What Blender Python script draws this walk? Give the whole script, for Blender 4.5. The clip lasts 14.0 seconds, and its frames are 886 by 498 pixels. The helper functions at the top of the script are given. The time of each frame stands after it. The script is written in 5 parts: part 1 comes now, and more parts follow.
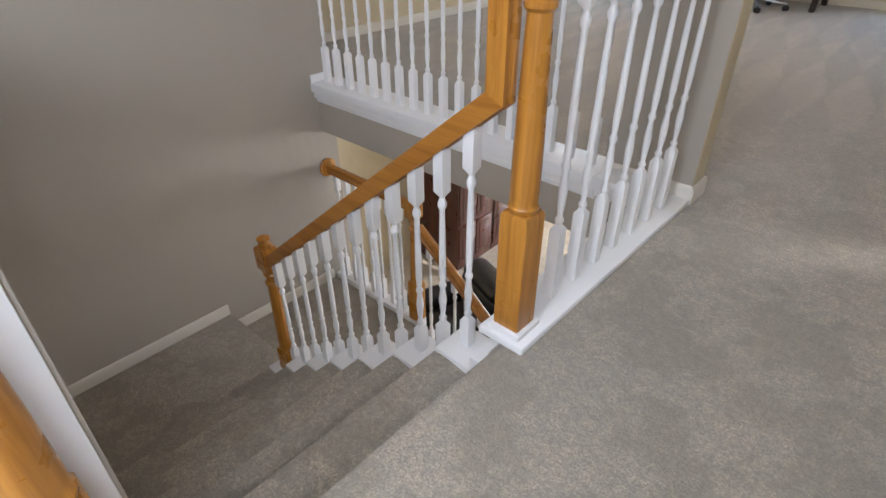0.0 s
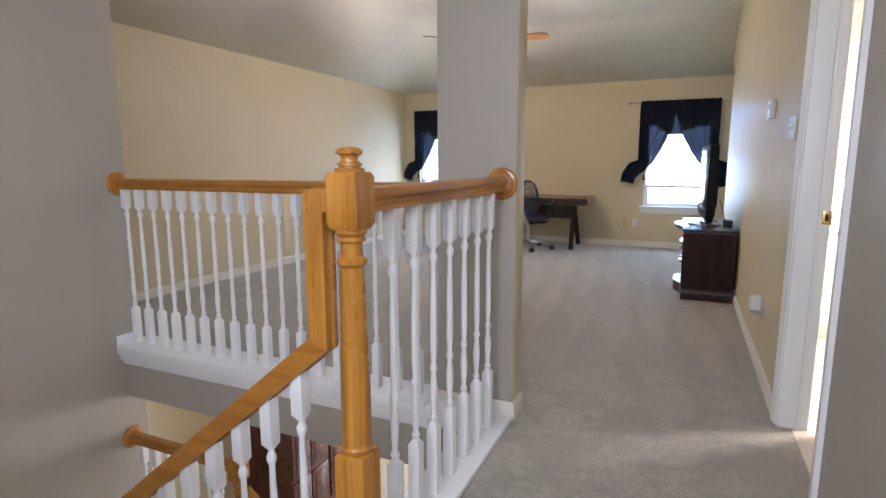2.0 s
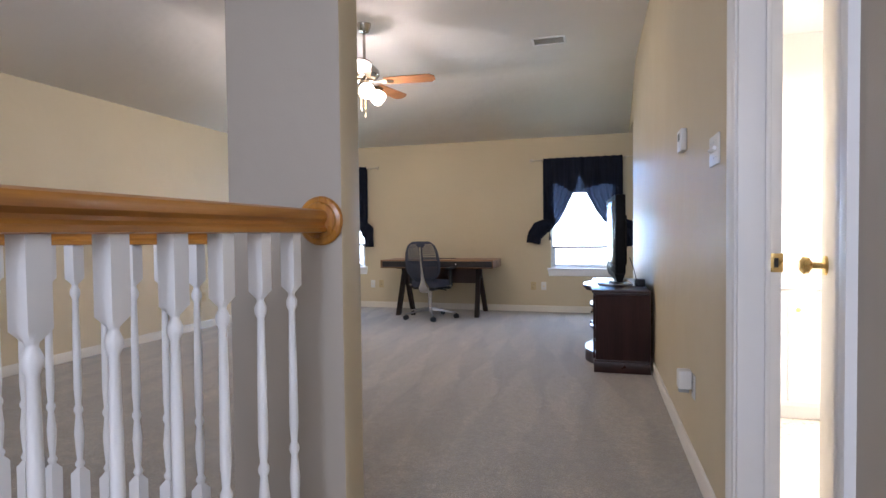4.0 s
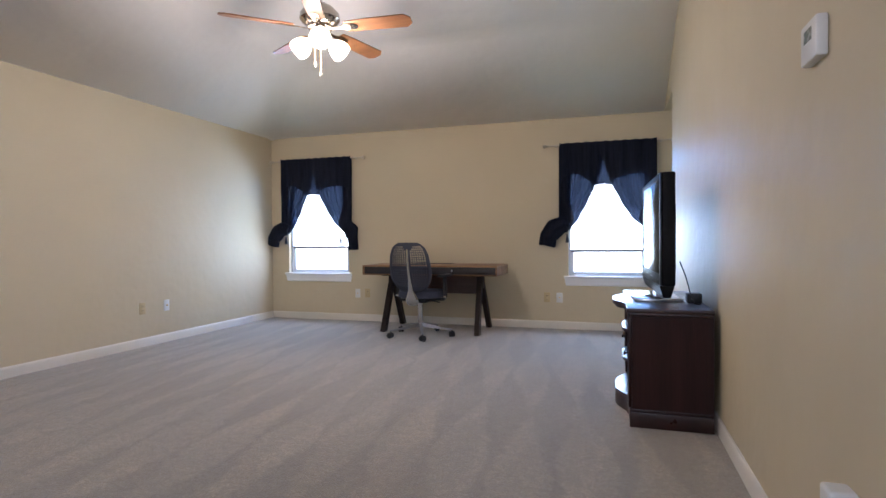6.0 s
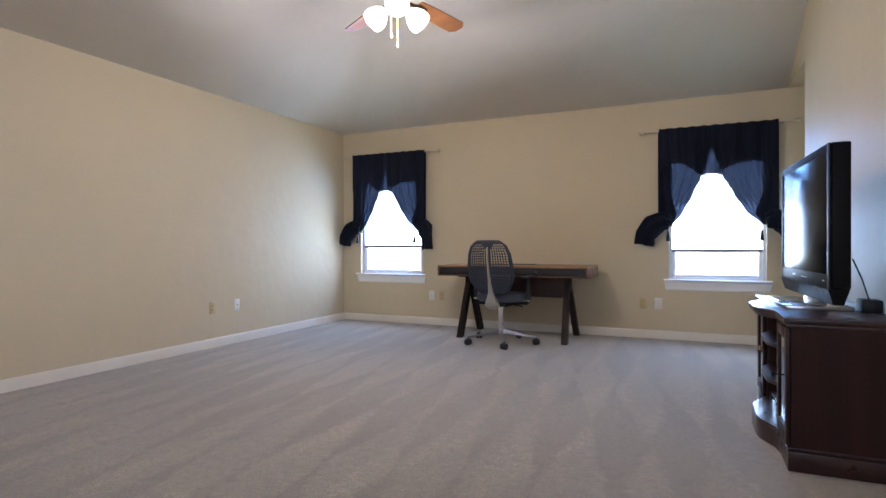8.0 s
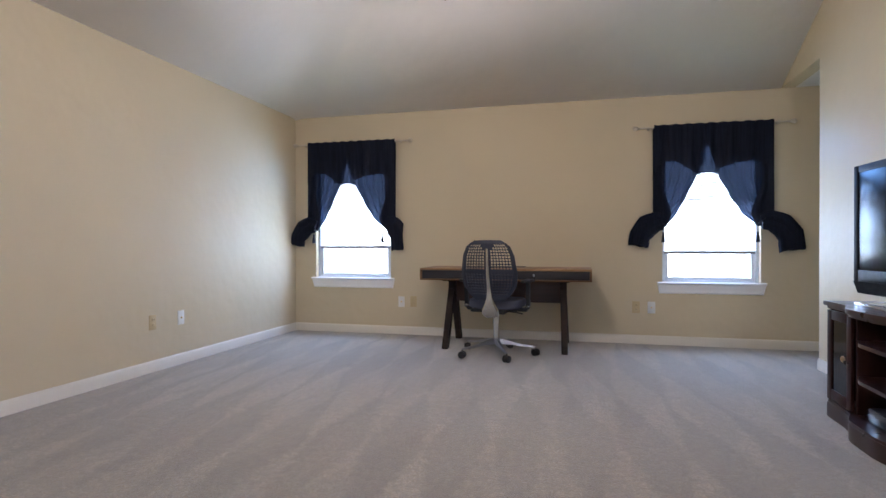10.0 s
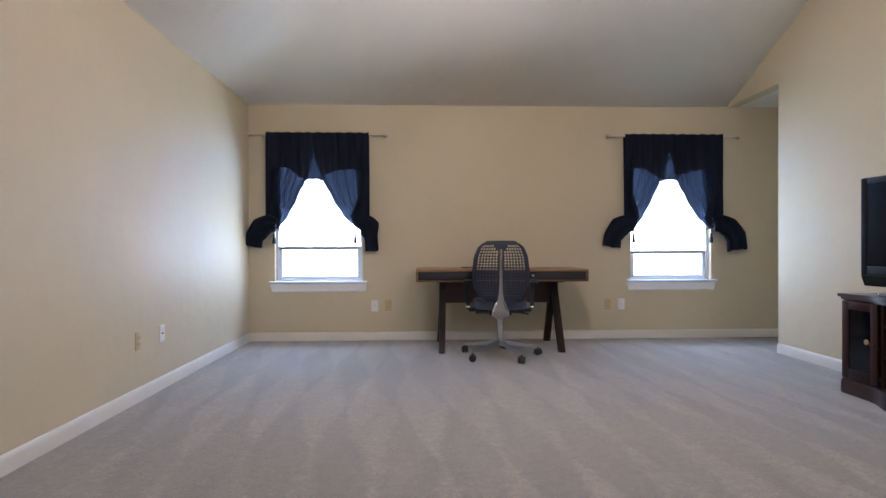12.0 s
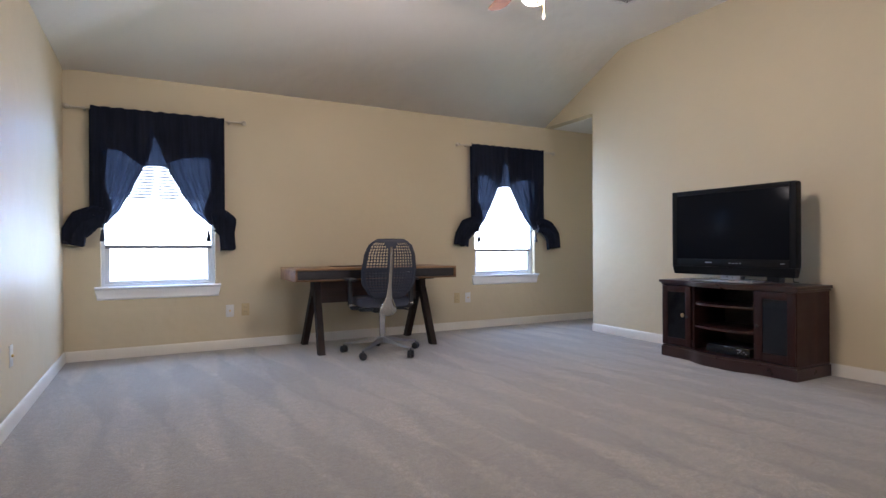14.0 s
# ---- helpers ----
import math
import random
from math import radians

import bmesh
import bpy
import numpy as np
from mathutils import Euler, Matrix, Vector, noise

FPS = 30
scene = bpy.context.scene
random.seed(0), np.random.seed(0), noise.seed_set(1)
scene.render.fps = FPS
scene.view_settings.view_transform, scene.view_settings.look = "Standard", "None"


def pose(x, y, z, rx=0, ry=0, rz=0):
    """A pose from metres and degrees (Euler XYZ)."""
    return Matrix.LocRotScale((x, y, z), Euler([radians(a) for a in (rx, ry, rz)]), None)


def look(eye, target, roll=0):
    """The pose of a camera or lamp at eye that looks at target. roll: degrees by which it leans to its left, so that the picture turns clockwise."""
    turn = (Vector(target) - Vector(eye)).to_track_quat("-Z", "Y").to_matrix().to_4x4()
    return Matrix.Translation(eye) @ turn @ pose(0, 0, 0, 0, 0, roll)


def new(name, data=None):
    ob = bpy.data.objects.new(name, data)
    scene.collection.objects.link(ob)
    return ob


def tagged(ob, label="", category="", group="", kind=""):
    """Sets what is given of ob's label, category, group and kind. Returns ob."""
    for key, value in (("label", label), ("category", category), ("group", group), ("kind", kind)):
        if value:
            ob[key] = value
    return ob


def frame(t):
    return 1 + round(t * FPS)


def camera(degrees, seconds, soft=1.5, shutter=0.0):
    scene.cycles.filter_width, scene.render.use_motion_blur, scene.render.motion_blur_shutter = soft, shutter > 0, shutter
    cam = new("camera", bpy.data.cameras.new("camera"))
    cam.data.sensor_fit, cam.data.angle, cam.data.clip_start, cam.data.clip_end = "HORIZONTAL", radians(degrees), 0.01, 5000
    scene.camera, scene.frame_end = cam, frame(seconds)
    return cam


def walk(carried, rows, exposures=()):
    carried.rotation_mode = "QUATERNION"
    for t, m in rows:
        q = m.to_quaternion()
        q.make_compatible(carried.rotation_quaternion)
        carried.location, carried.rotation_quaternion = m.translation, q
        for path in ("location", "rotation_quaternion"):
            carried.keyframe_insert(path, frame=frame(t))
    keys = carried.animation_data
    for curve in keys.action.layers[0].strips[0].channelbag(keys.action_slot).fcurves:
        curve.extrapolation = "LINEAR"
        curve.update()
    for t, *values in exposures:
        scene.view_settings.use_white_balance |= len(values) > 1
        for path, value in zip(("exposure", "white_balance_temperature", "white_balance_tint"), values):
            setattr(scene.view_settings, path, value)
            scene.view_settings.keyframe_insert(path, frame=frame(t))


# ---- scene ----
cam = camera(78.40, 14.0)
# seconds, place, tilt, lean and heading of the camera
ROWS = [
    (0, 0.013, -0.110, 1.220, 56.50, 0.27, 42.42),
    (0.5, 0.035, -0.127, 1.227, 61.49, -0.04, 36.53),
    (1, 0.052, -0.158, 1.253, 67.75, -0.09, 30.80),
    (1.5, 0.062, -0.166, 1.259, 75.40, 0.01, 26.97),
    (2, 0.067, -0.168, 1.256, 81.07, 0.07, 23.88),
    (2.5, 0.080, -0.088, 1.215, 85.17, 0.08, 20.19),
    (3, 0.109, 0.180, 1.175, 87.44, 0.46, 17.65),
    (3.2, 0.131, 0.276, 1.165, 87.74, 0.53, 17.00),
    (5.5, -0.004, 1.838, 1.052, 89.02, 0.63, 15.03),
    (6, 0.001, 2.080, 1.045, 89.11, 0.43, 17.38),
    (6.5, -0.027, 2.253, 1.021, 89.34, 0.55, 20.62),
    (7, -0.097, 2.344, 1.018, 89.44, 0.43, 22.85),
    (7.5, -0.171, 2.418, 1.008, 89.54, 0.51, 24.36),
    (8, -0.293, 2.514, 0.981, 89.60, 0.25, 24.52),
    (10.5, -1.614, 2.856, 0.973, 89.75, 0.09, 9.42),
    (11, -1.955, 2.858, 0.965, 89.81, 0.16, 4.85),
    (11.5, -2.333, 2.873, 0.979, 89.80, 0.16, 1.93),
    (12, -2.701, 2.864, 0.976, 89.77, 0.14, -2.07),
    (12.5, -3.066, 2.921, 0.976, 89.73, 0.21, -7.98),
    (13, -3.348, 2.922, 0.976, 89.79, 0.23, -14.71),
    (13.5, -3.650, 2.991, 0.955, 89.88, 0.26, -22.63),
    (14, -3.835, 3.084, 0.942, 89.92, 0.26, -27.95),
]
walk(cam, [(t, pose(*m)) for t, *m in ROWS],
     [(0.0, 0.20, 5950, 13), (1.5, 0.12, 5940, 15), (3.2, 0.04, 5800, 17.5), (5.5, -0.04, 5600, 20), (14.0, 0.01, 5620, 20)])

# ---------------------------------------------------------------- plan, in metres
XR, XL, YW = 0.545, -4.51, 8.57          # right wall, left wall, window wall of the loft room
YJ = 7.72                                # where the right wall ends and the recess begins
XS = -3.33                               # wall beside the stair landing
YE = 2.16                                # edge of the loft above the stairwell
ZC, ZP = 3.07, 2.46                      # flat ceiling, plate height
RISE, RUN, X0 = 0.182, 0.241, -0.71      # stairs
YN, YS = 1.036, -0.075                    # stair balustrade, stair's near wall
LAND1, LAND2, LOW = -8 * RISE, -9 * RISE, -16 * RISE
CURB = 0.066                             # top of the white curb along the loft edge
WINDOWS = ((-4.245, -3.335), (-0.50, 0.375))
SILL, HEAD = 0.62, 2.06
PXA, PXB, PYA, PYB = -1.055, -0.648, 2.290, 2.430   # wall stub at the end of the rails


# ---------------------------------------------------------------- world and lights
world = bpy.data.worlds.new("sky")
scene.world = world
world.use_nodes = True
wn = world.node_tree
sky = wn.nodes.new("ShaderNodeTexSky")
sky.sky_type, sky.sun_disc = "NISHITA", False
sky.sun_elevation, sky.sun_rotation = radians(55), radians(200)
wn.links.new(sky.outputs[0], wn.nodes["Background"].inputs[0])
wn.nodes["Background"].inputs[1].default_value = 0.10


def lamp(name, kind, m, energy, colour, **more):
    data = bpy.data.lights.new(name, kind)
    data.energy, data.color = energy, colour
    for key, value in more.items():
        if key == "shape":
            data.shape = value
        elif key == "size":
            data.size = value
        elif key == "size_y":
            data.size_y = value
        elif key == "angle":
            data.angle = value
        elif key == "spread":
            data.spread = value
        elif key == "radius":
            data.shadow_soft_size = value
    ob = new(name, data)
    ob.matrix_world = m
    return ob


lamp("sun", "SUN", look((0, -10, 14), (0, 0, 0)), 2.5, (1, 0.95, 0.88), angle=radians(0.5))
SKYLIGHT, GARDEN = (0.27, 0.55, 1.0), (0.72, 0.86, 0.62)    # blue from the sky above, green from the trees and lawn below
for a, b in WINDOWS:
    at = ((a + b) / 2, YW + 0.16)
    lamp("window_daylight", "AREA", pose(*at, (SILL + HEAD) / 2, -63, 0, 0), 37, SKYLIGHT, spread=radians(150), shape="RECTANGLE", size=b - a, size_y=HEAD - SILL)
    lamp("garden_daylight", "AREA", pose(*at, (SILL + HEAD) / 2 - 0.02, -118, 0, 0), 11, GARDEN, spread=radians(140), shape="RECTANGLE", size=b - a, size_y=HEAD - SILL)
# Added lamps in invented, unseen openings, to brighten hall, stairs and lower room.
lamp("hall_fill_light", "AREA", pose(-0.4, -2.16, 2.33, 56, 0, 0), 73, (0.88, 0.93, 1.0), shape="RECTANGLE", size=1.0, size_y=1.4)
lamp("hall_side_fill_light", "AREA", pose(XR - 0.02, -0.70, 2.02, 58, 0, 90), 35, (0.90, 0.94, 1.0), shape="RECTANGLE", size=1.0, size_y=1.35)
lamp("lower_fill_light", "AREA", pose(-1.0, 8.3, -1.5, -90, 0, 0), 165, (0.95, 0.97, 1.0), shape="RECTANGLE", size=2.4, size_y=1.7)
lamp("vanity_light", "AREA", pose(1.9, 3.4, 2.2, 0, 0, 0), 115, (1.0, 0.97, 0.9), shape="RECTANGLE", size=0.7, size_y=0.3)

WARM = (1.0, 0.86, 0.70)
lamp("fan_lamp", "POINT", pose(-1.96, 5.49, 2.30), 76, WARM, radius=0.14)


# ---------------------------------------------------------------- mesh helpers
def box(bm, x0, x1, y0, y1, z0, z1):
    vs = [bm.verts.new((x, y, z)) for x in (x0, x1) for y in (y0, y1) for z in (z0, z1)]
    return [bm.faces.new([vs[i] for i in f]) for f in ((0, 1, 3, 2), (4, 6, 7, 5), (0, 4, 5, 1), (2, 3, 7, 6), (0, 2, 6, 4), (1, 5, 7, 3))]


def soft_box(x0, x1, y0, y1, z0, z1, r=0.004, segments=2):
    bm = bmesh.new()
    box(bm, x0, x1, y0, y1, z0, z1)
    bmesh.ops.bevel(bm, geom=bm.edges[:], offset=r, segments=segments, affect="EDGES", profile=0.5)
    return bm


def boxes(*rows, r=0.0):
    bm = bmesh.new()
    for row in rows:
        box(bm, *row)
    if r:
        bmesh.ops.bevel(bm, geom=bm.edges[:], offset=r, segments=2, affect="EDGES", profile=0.5)
    return bm


def lathe(bm, profile, n=16, at=(0, 0), m=None):
    """A turned shape from (radius, height) pairs, closed at both ends."""
    rings = []
    for r, z in profile:
        ring = []
        for i in range(n):
            a = 2 * math.pi * i / n
            p = Vector((at[0] + r * math.cos(a), at[1] + r * math.sin(a), z))
            ring.append(bm.verts.new(m @ p if m else p))
        rings.append(ring)
    for lo, hi in zip(rings, rings[1:]):
        for i in range(n):
            bm.faces.new((lo[i], lo[(i + 1) % n], hi[(i + 1) % n], hi[i]))
    bm.faces.new(rings[0][::-1])
    bm.faces.new(rings[-1])
    return bm


def sweep(bm, outline, points, up=(0, 0, 1), closed_ends=True, start=None, end=None):
    """Carries an outline of (side, height) pairs along a line of points, mitred at its bends."""
    pts = [Vector(p) for p in points]
    rings = []
    for i, p in enumerate(pts):
        a = (p - pts[i - 1]).normalized() if i else None
        b = (pts[i + 1] - p).normalized() if i + 1 < len(pts) else None
        t = ((a or b) + (b or a)).normalized()
        if i == 0 and start:
            t = (t + start).normalized()
        if i == len(pts) - 1 and end:
            t = (t + end).normalized()
        d = b or a
        u = Vector(up)
        if abs(d.dot(u)) > 0.999:
            u = Vector((1, 0, 0))
        side = d.cross(u).normalized()
        over = side.cross(d).normalized()
        ring = []
        for s, h in outline:
            q = side * s + over * h
            k = -q.dot(t) / d.dot(t)
            ring.append(bm.verts.new(p + q + d * k))
        rings.append(ring)
    n = len(outline)
    for lo, hi in zip(rings, rings[1:]):
        for i in range(n):
            bm.faces.new((lo[i], lo[(i + 1) % n], hi[(i + 1) % n], hi[i]))
    if closed_ends:
        bm.faces.new(rings[0][::-1])
        bm.faces.new(rings[-1])
    return bm


def tube(bm, points, r, n=8):
    return sweep(bm, [(r * math.cos(2 * math.pi * i / n), r * math.sin(2 * math.pi * i / n)) for i in range(n)], points)


def ring_loft(bm, rings, cap=True):
    made = [[bm.verts.new(p) for p in ring] for ring in rings]
    n = len(made[0])
    for lo, hi in zip(made, made[1:]):
        for i in range(n):
            bm.faces.new((lo[i], lo[(i + 1) % n], hi[(i + 1) % n], hi[i]))
    if cap:
        bm.faces.new(made[0][::-1])
        bm.faces.new(made[-1])
    return bm


def prism(bm, outline, z0, z1):
    lo = [bm.verts.new((x, y, z0)) for x, y in outline]
    hi = [bm.verts.new((x, y, z1)) for x, y in outline]
    n = len(outline)
    for i in range(n):
        bm.faces.new((lo[i], lo[(i + 1) % n], hi[(i + 1) % n], hi[i]))
    bm.faces.new(lo[::-1])
    bm.faces.new(hi)
    return bm


def part(name, bm, material, parent=None, label="", smooth=True, angle=35):
    mesh = bpy.data.meshes.new(name)
    bmesh.ops.recalc_face_normals(bm, faces=bm.faces)
    for f in bm.faces:
        f.smooth = smooth
    for e in bm.edges:
        if len(e.link_faces) == 2 and e.calc_face_angle(0) > radians(angle):
            e.smooth = False
    bm.to_mesh(mesh)
    bm.free()
    mesh.materials.append(material)
    ob = new(name, mesh)
    if parent:
        ob.parent = parent
    if label:
        ob["label"] = label
    return ob


def thing(name, label, category, at=(0, 0, 0), turn=0, group=""):
    ob = new(name)
    ob.empty_display_size = 0.1
    ob.matrix_world = pose(*at, 0, 0, turn)
    return tagged(ob, label, category, group)


def structure(name, bm, material, label="", category="", smooth=True):
    return tagged(part(name, bm, material, None, "", smooth), label, category, "", "structure")


# ---------------------------------------------------------------- materials
class Nodes:
    def __init__(self, name):
        self.mat = bpy.data.materials.new(name)
        self.mat.use_nodes = True
        self.tree = self.mat.node_tree
        self.shader = self.tree.nodes["Principled BSDF"]
        self.coords = self.tree.nodes.new("ShaderNodeTexCoord")

    def node(self, kind, **inputs):
        n = self.tree.nodes.new(kind)
        for key, value in inputs.items():
            self.put(n, key.replace("_", " "), value)
        return n

    def put(self, n, key, value):
        if isinstance(value, bpy.types.NodeSocket):
            self.tree.links.new(value, n.inputs[key])
        else:
            n.inputs[key].default_value = value

    def mapped(self, scale=(1, 1, 1), turn=(0, 0, 0)):
        n = self.node("ShaderNodeMapping", Vector=self.coords.outputs["Object"], Scale=scale, Rotation=[radians(a) for a in turn])
        return n.outputs[0]

    def noise(self, scale, detail=4.0, vector=None, rough=0.55, distortion=0.0):
        n = self.node("ShaderNodeTexNoise", Scale=scale, Detail=detail, Roughness=rough, Distortion=distortion)
        self.tree.links.new(vector or self.coords.outputs["Object"], n.inputs["Vector"])
        return n.outputs["Fac"]

    def ramp(self, fac, *stops):
        n = self.tree.nodes.new("ShaderNodeValToRGB")
        while len(n.color_ramp.elements) < len(stops):
            n.color_ramp.elements.new(0.5)
        for e, (at, colour) in zip(n.color_ramp.elements, stops):
            e.position = at
            e.color = (*colour, 1) if isinstance(colour, tuple) else (colour, colour, colour, 1)
        self.tree.links.new(fac, n.inputs[0])
        return n.outputs[0]

    def math(self, op, a, b=0.0, c=0.0):
        n = self.tree.nodes.new("ShaderNodeMath")
        n.operation = op
        for i, v in enumerate((a, b, c)):
            if isinstance(v, bpy.types.NodeSocket):
                self.tree.links.new(v, n.inputs[i])
            else:
                n.inputs[i].default_value = v
        return n.outputs[0]

    def mix(self, fac, a, b, blend="MIX"):
        n = self.tree.nodes.new("ShaderNodeMix")
        n.data_type, n.blend_type = "RGBA", blend
        for key, v in ((0, fac), (6, a), (7, b)):
            if isinstance(v, bpy.types.NodeSocket):
                self.tree.links.new(v, n.inputs[key])
            else:
                n.inputs[key].default_value = (*v, 1) if isinstance(v, tuple) else v
        return n.outputs[2]

    def bump(self, height, strength=0.3, distance=0.002, normal=None):
        n = self.node("ShaderNodeBump", Strength=strength, Distance=distance, Height=height)
        if normal:
            self.tree.links.new(normal, n.inputs["Normal"])
        return n.outputs[0]

    def done(self, colour, rough, normal=None, metal=0.0, **more):
        s = self.shader
        self.put(s, "Base Color", (*colour, 1) if isinstance(colour, tuple) else colour)
        self.put(s, "Roughness", rough)
        self.put(s, "Metallic", metal)
        if normal:
            self.put(s, "Normal", normal)
        for key, value in more.items():
            self.put(s, key.replace("_", " "), value)
        return self.mat


def paint(name, colour, rough, texture=0.25):
    """Rolled wall paint: an orange-peel relief and faint patches."""
    k = Nodes(name)
    patch = k.noise(0.9, 3)
    low = tuple(c * 0.955 for c in colour)
    col = k.mix(k.ramp(patch, (0.35, 0.0), (0.65, 1.0)), low, colour)
    peel = k.noise(160, 3)
    wave = k.noise(5, 2)
    n = k.bump(wave, 0.34, 0.02)
    return k.done(col, k.ramp(k.noise(3, 3), (0.3, rough - 0.04), (0.7, rough + 0.05)), k.bump(peel, texture, 0.0015, n), 0.0, Specular_IOR_Level=0.15)


def wood(name, dark, light, rough, grain=1.0, axis=2, ring=14.0, coat=0.0, shine=0.5):
    k = Nodes(name)
    scale = [ring * grain] * 3
    scale[axis] = ring * grain * 0.07
    v = k.mapped(tuple(scale))
    a = k.noise(1.0, 5, v, 0.6, 0.6)
    scale2 = [140.0] * 3
    scale2[axis] = 4.0
    b = k.noise(1.0, 3, k.mapped(tuple(scale2)))
    col = k.ramp(k.math("ADD", k.math("MULTIPLY", a, 0.75), k.math("MULTIPLY", b, 0.25)), (0.36, dark), (0.64, light))
    return k.done(col, k.ramp(k.noise(9, 3), (0.3, rough - 0.05), (0.7, rough + 0.06)), k.bump(b, 0.12, 0.0006), Coat_Weight=coat, Coat_Roughness=0.12, Specular_IOR_Level=shine)


def plain(name, colour, rough, metal=0.0, vary=0.08, scale=12.0, relief=0.05, fine=220.0, **more):
    k = Nodes(name)
    low = tuple(c * (1 - vary) for c in colour)
    high = tuple(min(1, c * (1 + vary)) for c in colour)
    col = k.mix(k.ramp(k.noise(scale, 4), (0.3, 0.0), (0.7, 1.0)), low, high)
    return k.done(col, k.ramp(k.noise(scale * 2.3, 3), (0.3, max(0.02, rough - 0.05)), (0.7, min(1, rough + 0.06))), k.bump(k.noise(fine, 2), relief, 0.001), metal, **more)


def carpet_material(name, tracks):
    """Cut-pile carpet; in the room the pile lies in overlapping vacuum tracks."""
    k = Nodes(name)
    tuft = k.noise(150, 4, None, 0.75)
    clump = k.noise(66, 3)
    broad = k.noise(1.6, 4)
    col = k.ramp(tuft, (0.30, (0.230, 0.195, 0.147)), (0.5, (0.492, 0.424, 0.320)), (0.70, (0.75, 0.66, 0.515)))
    col = k.mix(k.ramp(clump, (0.37, 0.50), (0.59, 0.0)), col, (0.255, 0.222, 0.172))
    col = k.mix(k.ramp(broad, (0.40, 0.26), (0.6, 0.0)), col, (0.30, 0.273, 0.24))
    col = k.mix(k.ramp(k.noise(24, 4), (0.40, 0.40), (0.60, 0.0)), col, (0.28, 0.255, 0.225))
    trodden = k.noise(3.4, 5, None, 0.62)          # patches of pile that lie the other way
    lain = k.ramp(trodden, (0.46, 0.42), (0.53, 0.0))
    if tracks:
        xyz = k.node("ShaderNodeSeparateXYZ", Vector=k.coords.outputs["Object"])
        swept = k.ramp(k.math("MULTIPLY", xyz.outputs[1], 0.1), (0.25, 0.0), (0.42, 1.0))
        lain = k.math("MULTIPLY", lain, k.math("SUBTRACT", 1.0, k.math("MULTIPLY", swept, 0.85)))
    col = k.mix(lain, col, (0.26, 0.225, 0.168))
    if tracks:
        for lanes, slant, long, seed, amount in ((3.3, 0.10, 1.05, 0.0, 0.47), (2.1, -0.16, 0.8, 7.3, 0.24)):
            warp = k.math("MULTIPLY", k.noise(0.55, 2), 0.22)
            x = k.math("MULTIPLY", k.math("ADD", k.math("ADD", xyz.outputs[0], k.math("MULTIPLY", xyz.outputs[1], slant)), warp), lanes)
            lane = k.tree.nodes.new("ShaderNodeTexWhiteNoise")
            lane.noise_dimensions = "1D"
            k.tree.links.new(k.math("ADD", k.math("FLOOR", x), seed), lane.inputs["W"])
            stroke = k.math("PINGPONG", k.math("ADD", k.math("MULTIPLY", xyz.outputs[1], long), k.math("MULTIPLY", lane.outputs[0], 0.7)), 1.0)
            side = k.math("ABSOLUTE", k.math("SUBTRACT", k.math("FRACT", x), 0.5))
            ragged = k.math("MULTIPLY", k.math("SUBTRACT", k.noise(16, 4), 0.5), 0.42)
            edge = k.math("ADD", k.math("SUBTRACT", side, k.math("MULTIPLY", stroke, 0.5)), ragged)
            mask = k.ramp(k.math("ADD", edge, 0.5), (0.45, 0.0), (0.56, 1.0))
            patchy = k.ramp(k.noise(0.8, 2), (0.36, amount * 0.5), (0.60, amount))
            col = k.mix(k.math("MULTIPLY", k.math("MULTIPLY", mask, patchy), swept), col, (0.235, 0.210, 0.178))
    n = k.bump(clump, 0.6, 0.008)
    return k.done(col, 0.95, k.bump(tuft, 1.0, 0.005, n), 0.0, Sheen_Weight=0.25, Sheen_Roughness=0.5)


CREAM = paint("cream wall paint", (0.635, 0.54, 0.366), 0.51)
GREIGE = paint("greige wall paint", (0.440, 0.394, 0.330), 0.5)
CEIL = paint("ceiling paint", (0.92, 0.88, 0.835), 0.8, 0.5)
k = Nodes("white gloss trim paint")
WHITE = k.done(k.ramp(k.noise(2.5, 2), (0.3, (0.845, 0.835, 0.82)), (0.7, (0.87, 0.862, 0.85))), 0.4, k.bump(k.noise(35, 2), 0.05, 0.0006), Specular_IOR_Level=0.4)
CARPET = carpet_material("loft carpet", True)
STAIR_CARPET = carpet_material("hall carpet", False)
OAK = wood("varnished honey oak", (0.31, 0.115, 0.012), (0.56, 0.250, 0.036), 0.30, 1.6, 2, coat=0.25)
OAK_X = wood("varnished honey oak lengthwise x", (0.29, 0.105, 0.011), (0.48, 0.205, 0.030), 0.32, 1.6, 0, coat=0.15)
OAK_Y = wood("varnished honey oak lengthwise y", (0.29, 0.105, 0.011), (0.48, 0.205, 0.030), 0.32, 1.6, 1, coat=0.15)
TILE = plain("beige tile", (0.55, 0.48, 0.38), 0.3)

# ---------------------------------------------------------------- floors
structure("floor_loft", boxes((XL - 0.1, XR + 0.06, YE, YW + 0.1, -0.03, 0.0), (XR + 0.06, 2.3, YJ - 0.1, YW + 0.1, -0.03, 0.0)), CARPET, "grey-beige cut-pile carpet with vacuum tracks", "carpet")
structure("floor_hall", boxes((X0, XR + 0.06, -2.3, YE, -0.03, 0.0)), STAIR_CARPET, "worn grey-beige carpet of the upstairs hall", "carpet")
structure("subfloor", boxes((XL - 0.1, XR + 0.1, YE + 0.09, YW + 0.1, -0.30, -0.03), (X0 + 0.06, XR + 0.1, -2.3, YE + 0.09, -0.30, -0.03), (XR + 0.1, 2.3, YJ - 0.1, YW + 0.1, -0.3, -0.03)), CEIL)
structure("beam_loft_edge", boxes((XS, X0 - 0.1, YE + 0.02, YE + 0.09, -0.31, -0.035)), GREIGE, "greige painted edge beam below the loft rail", "beam")
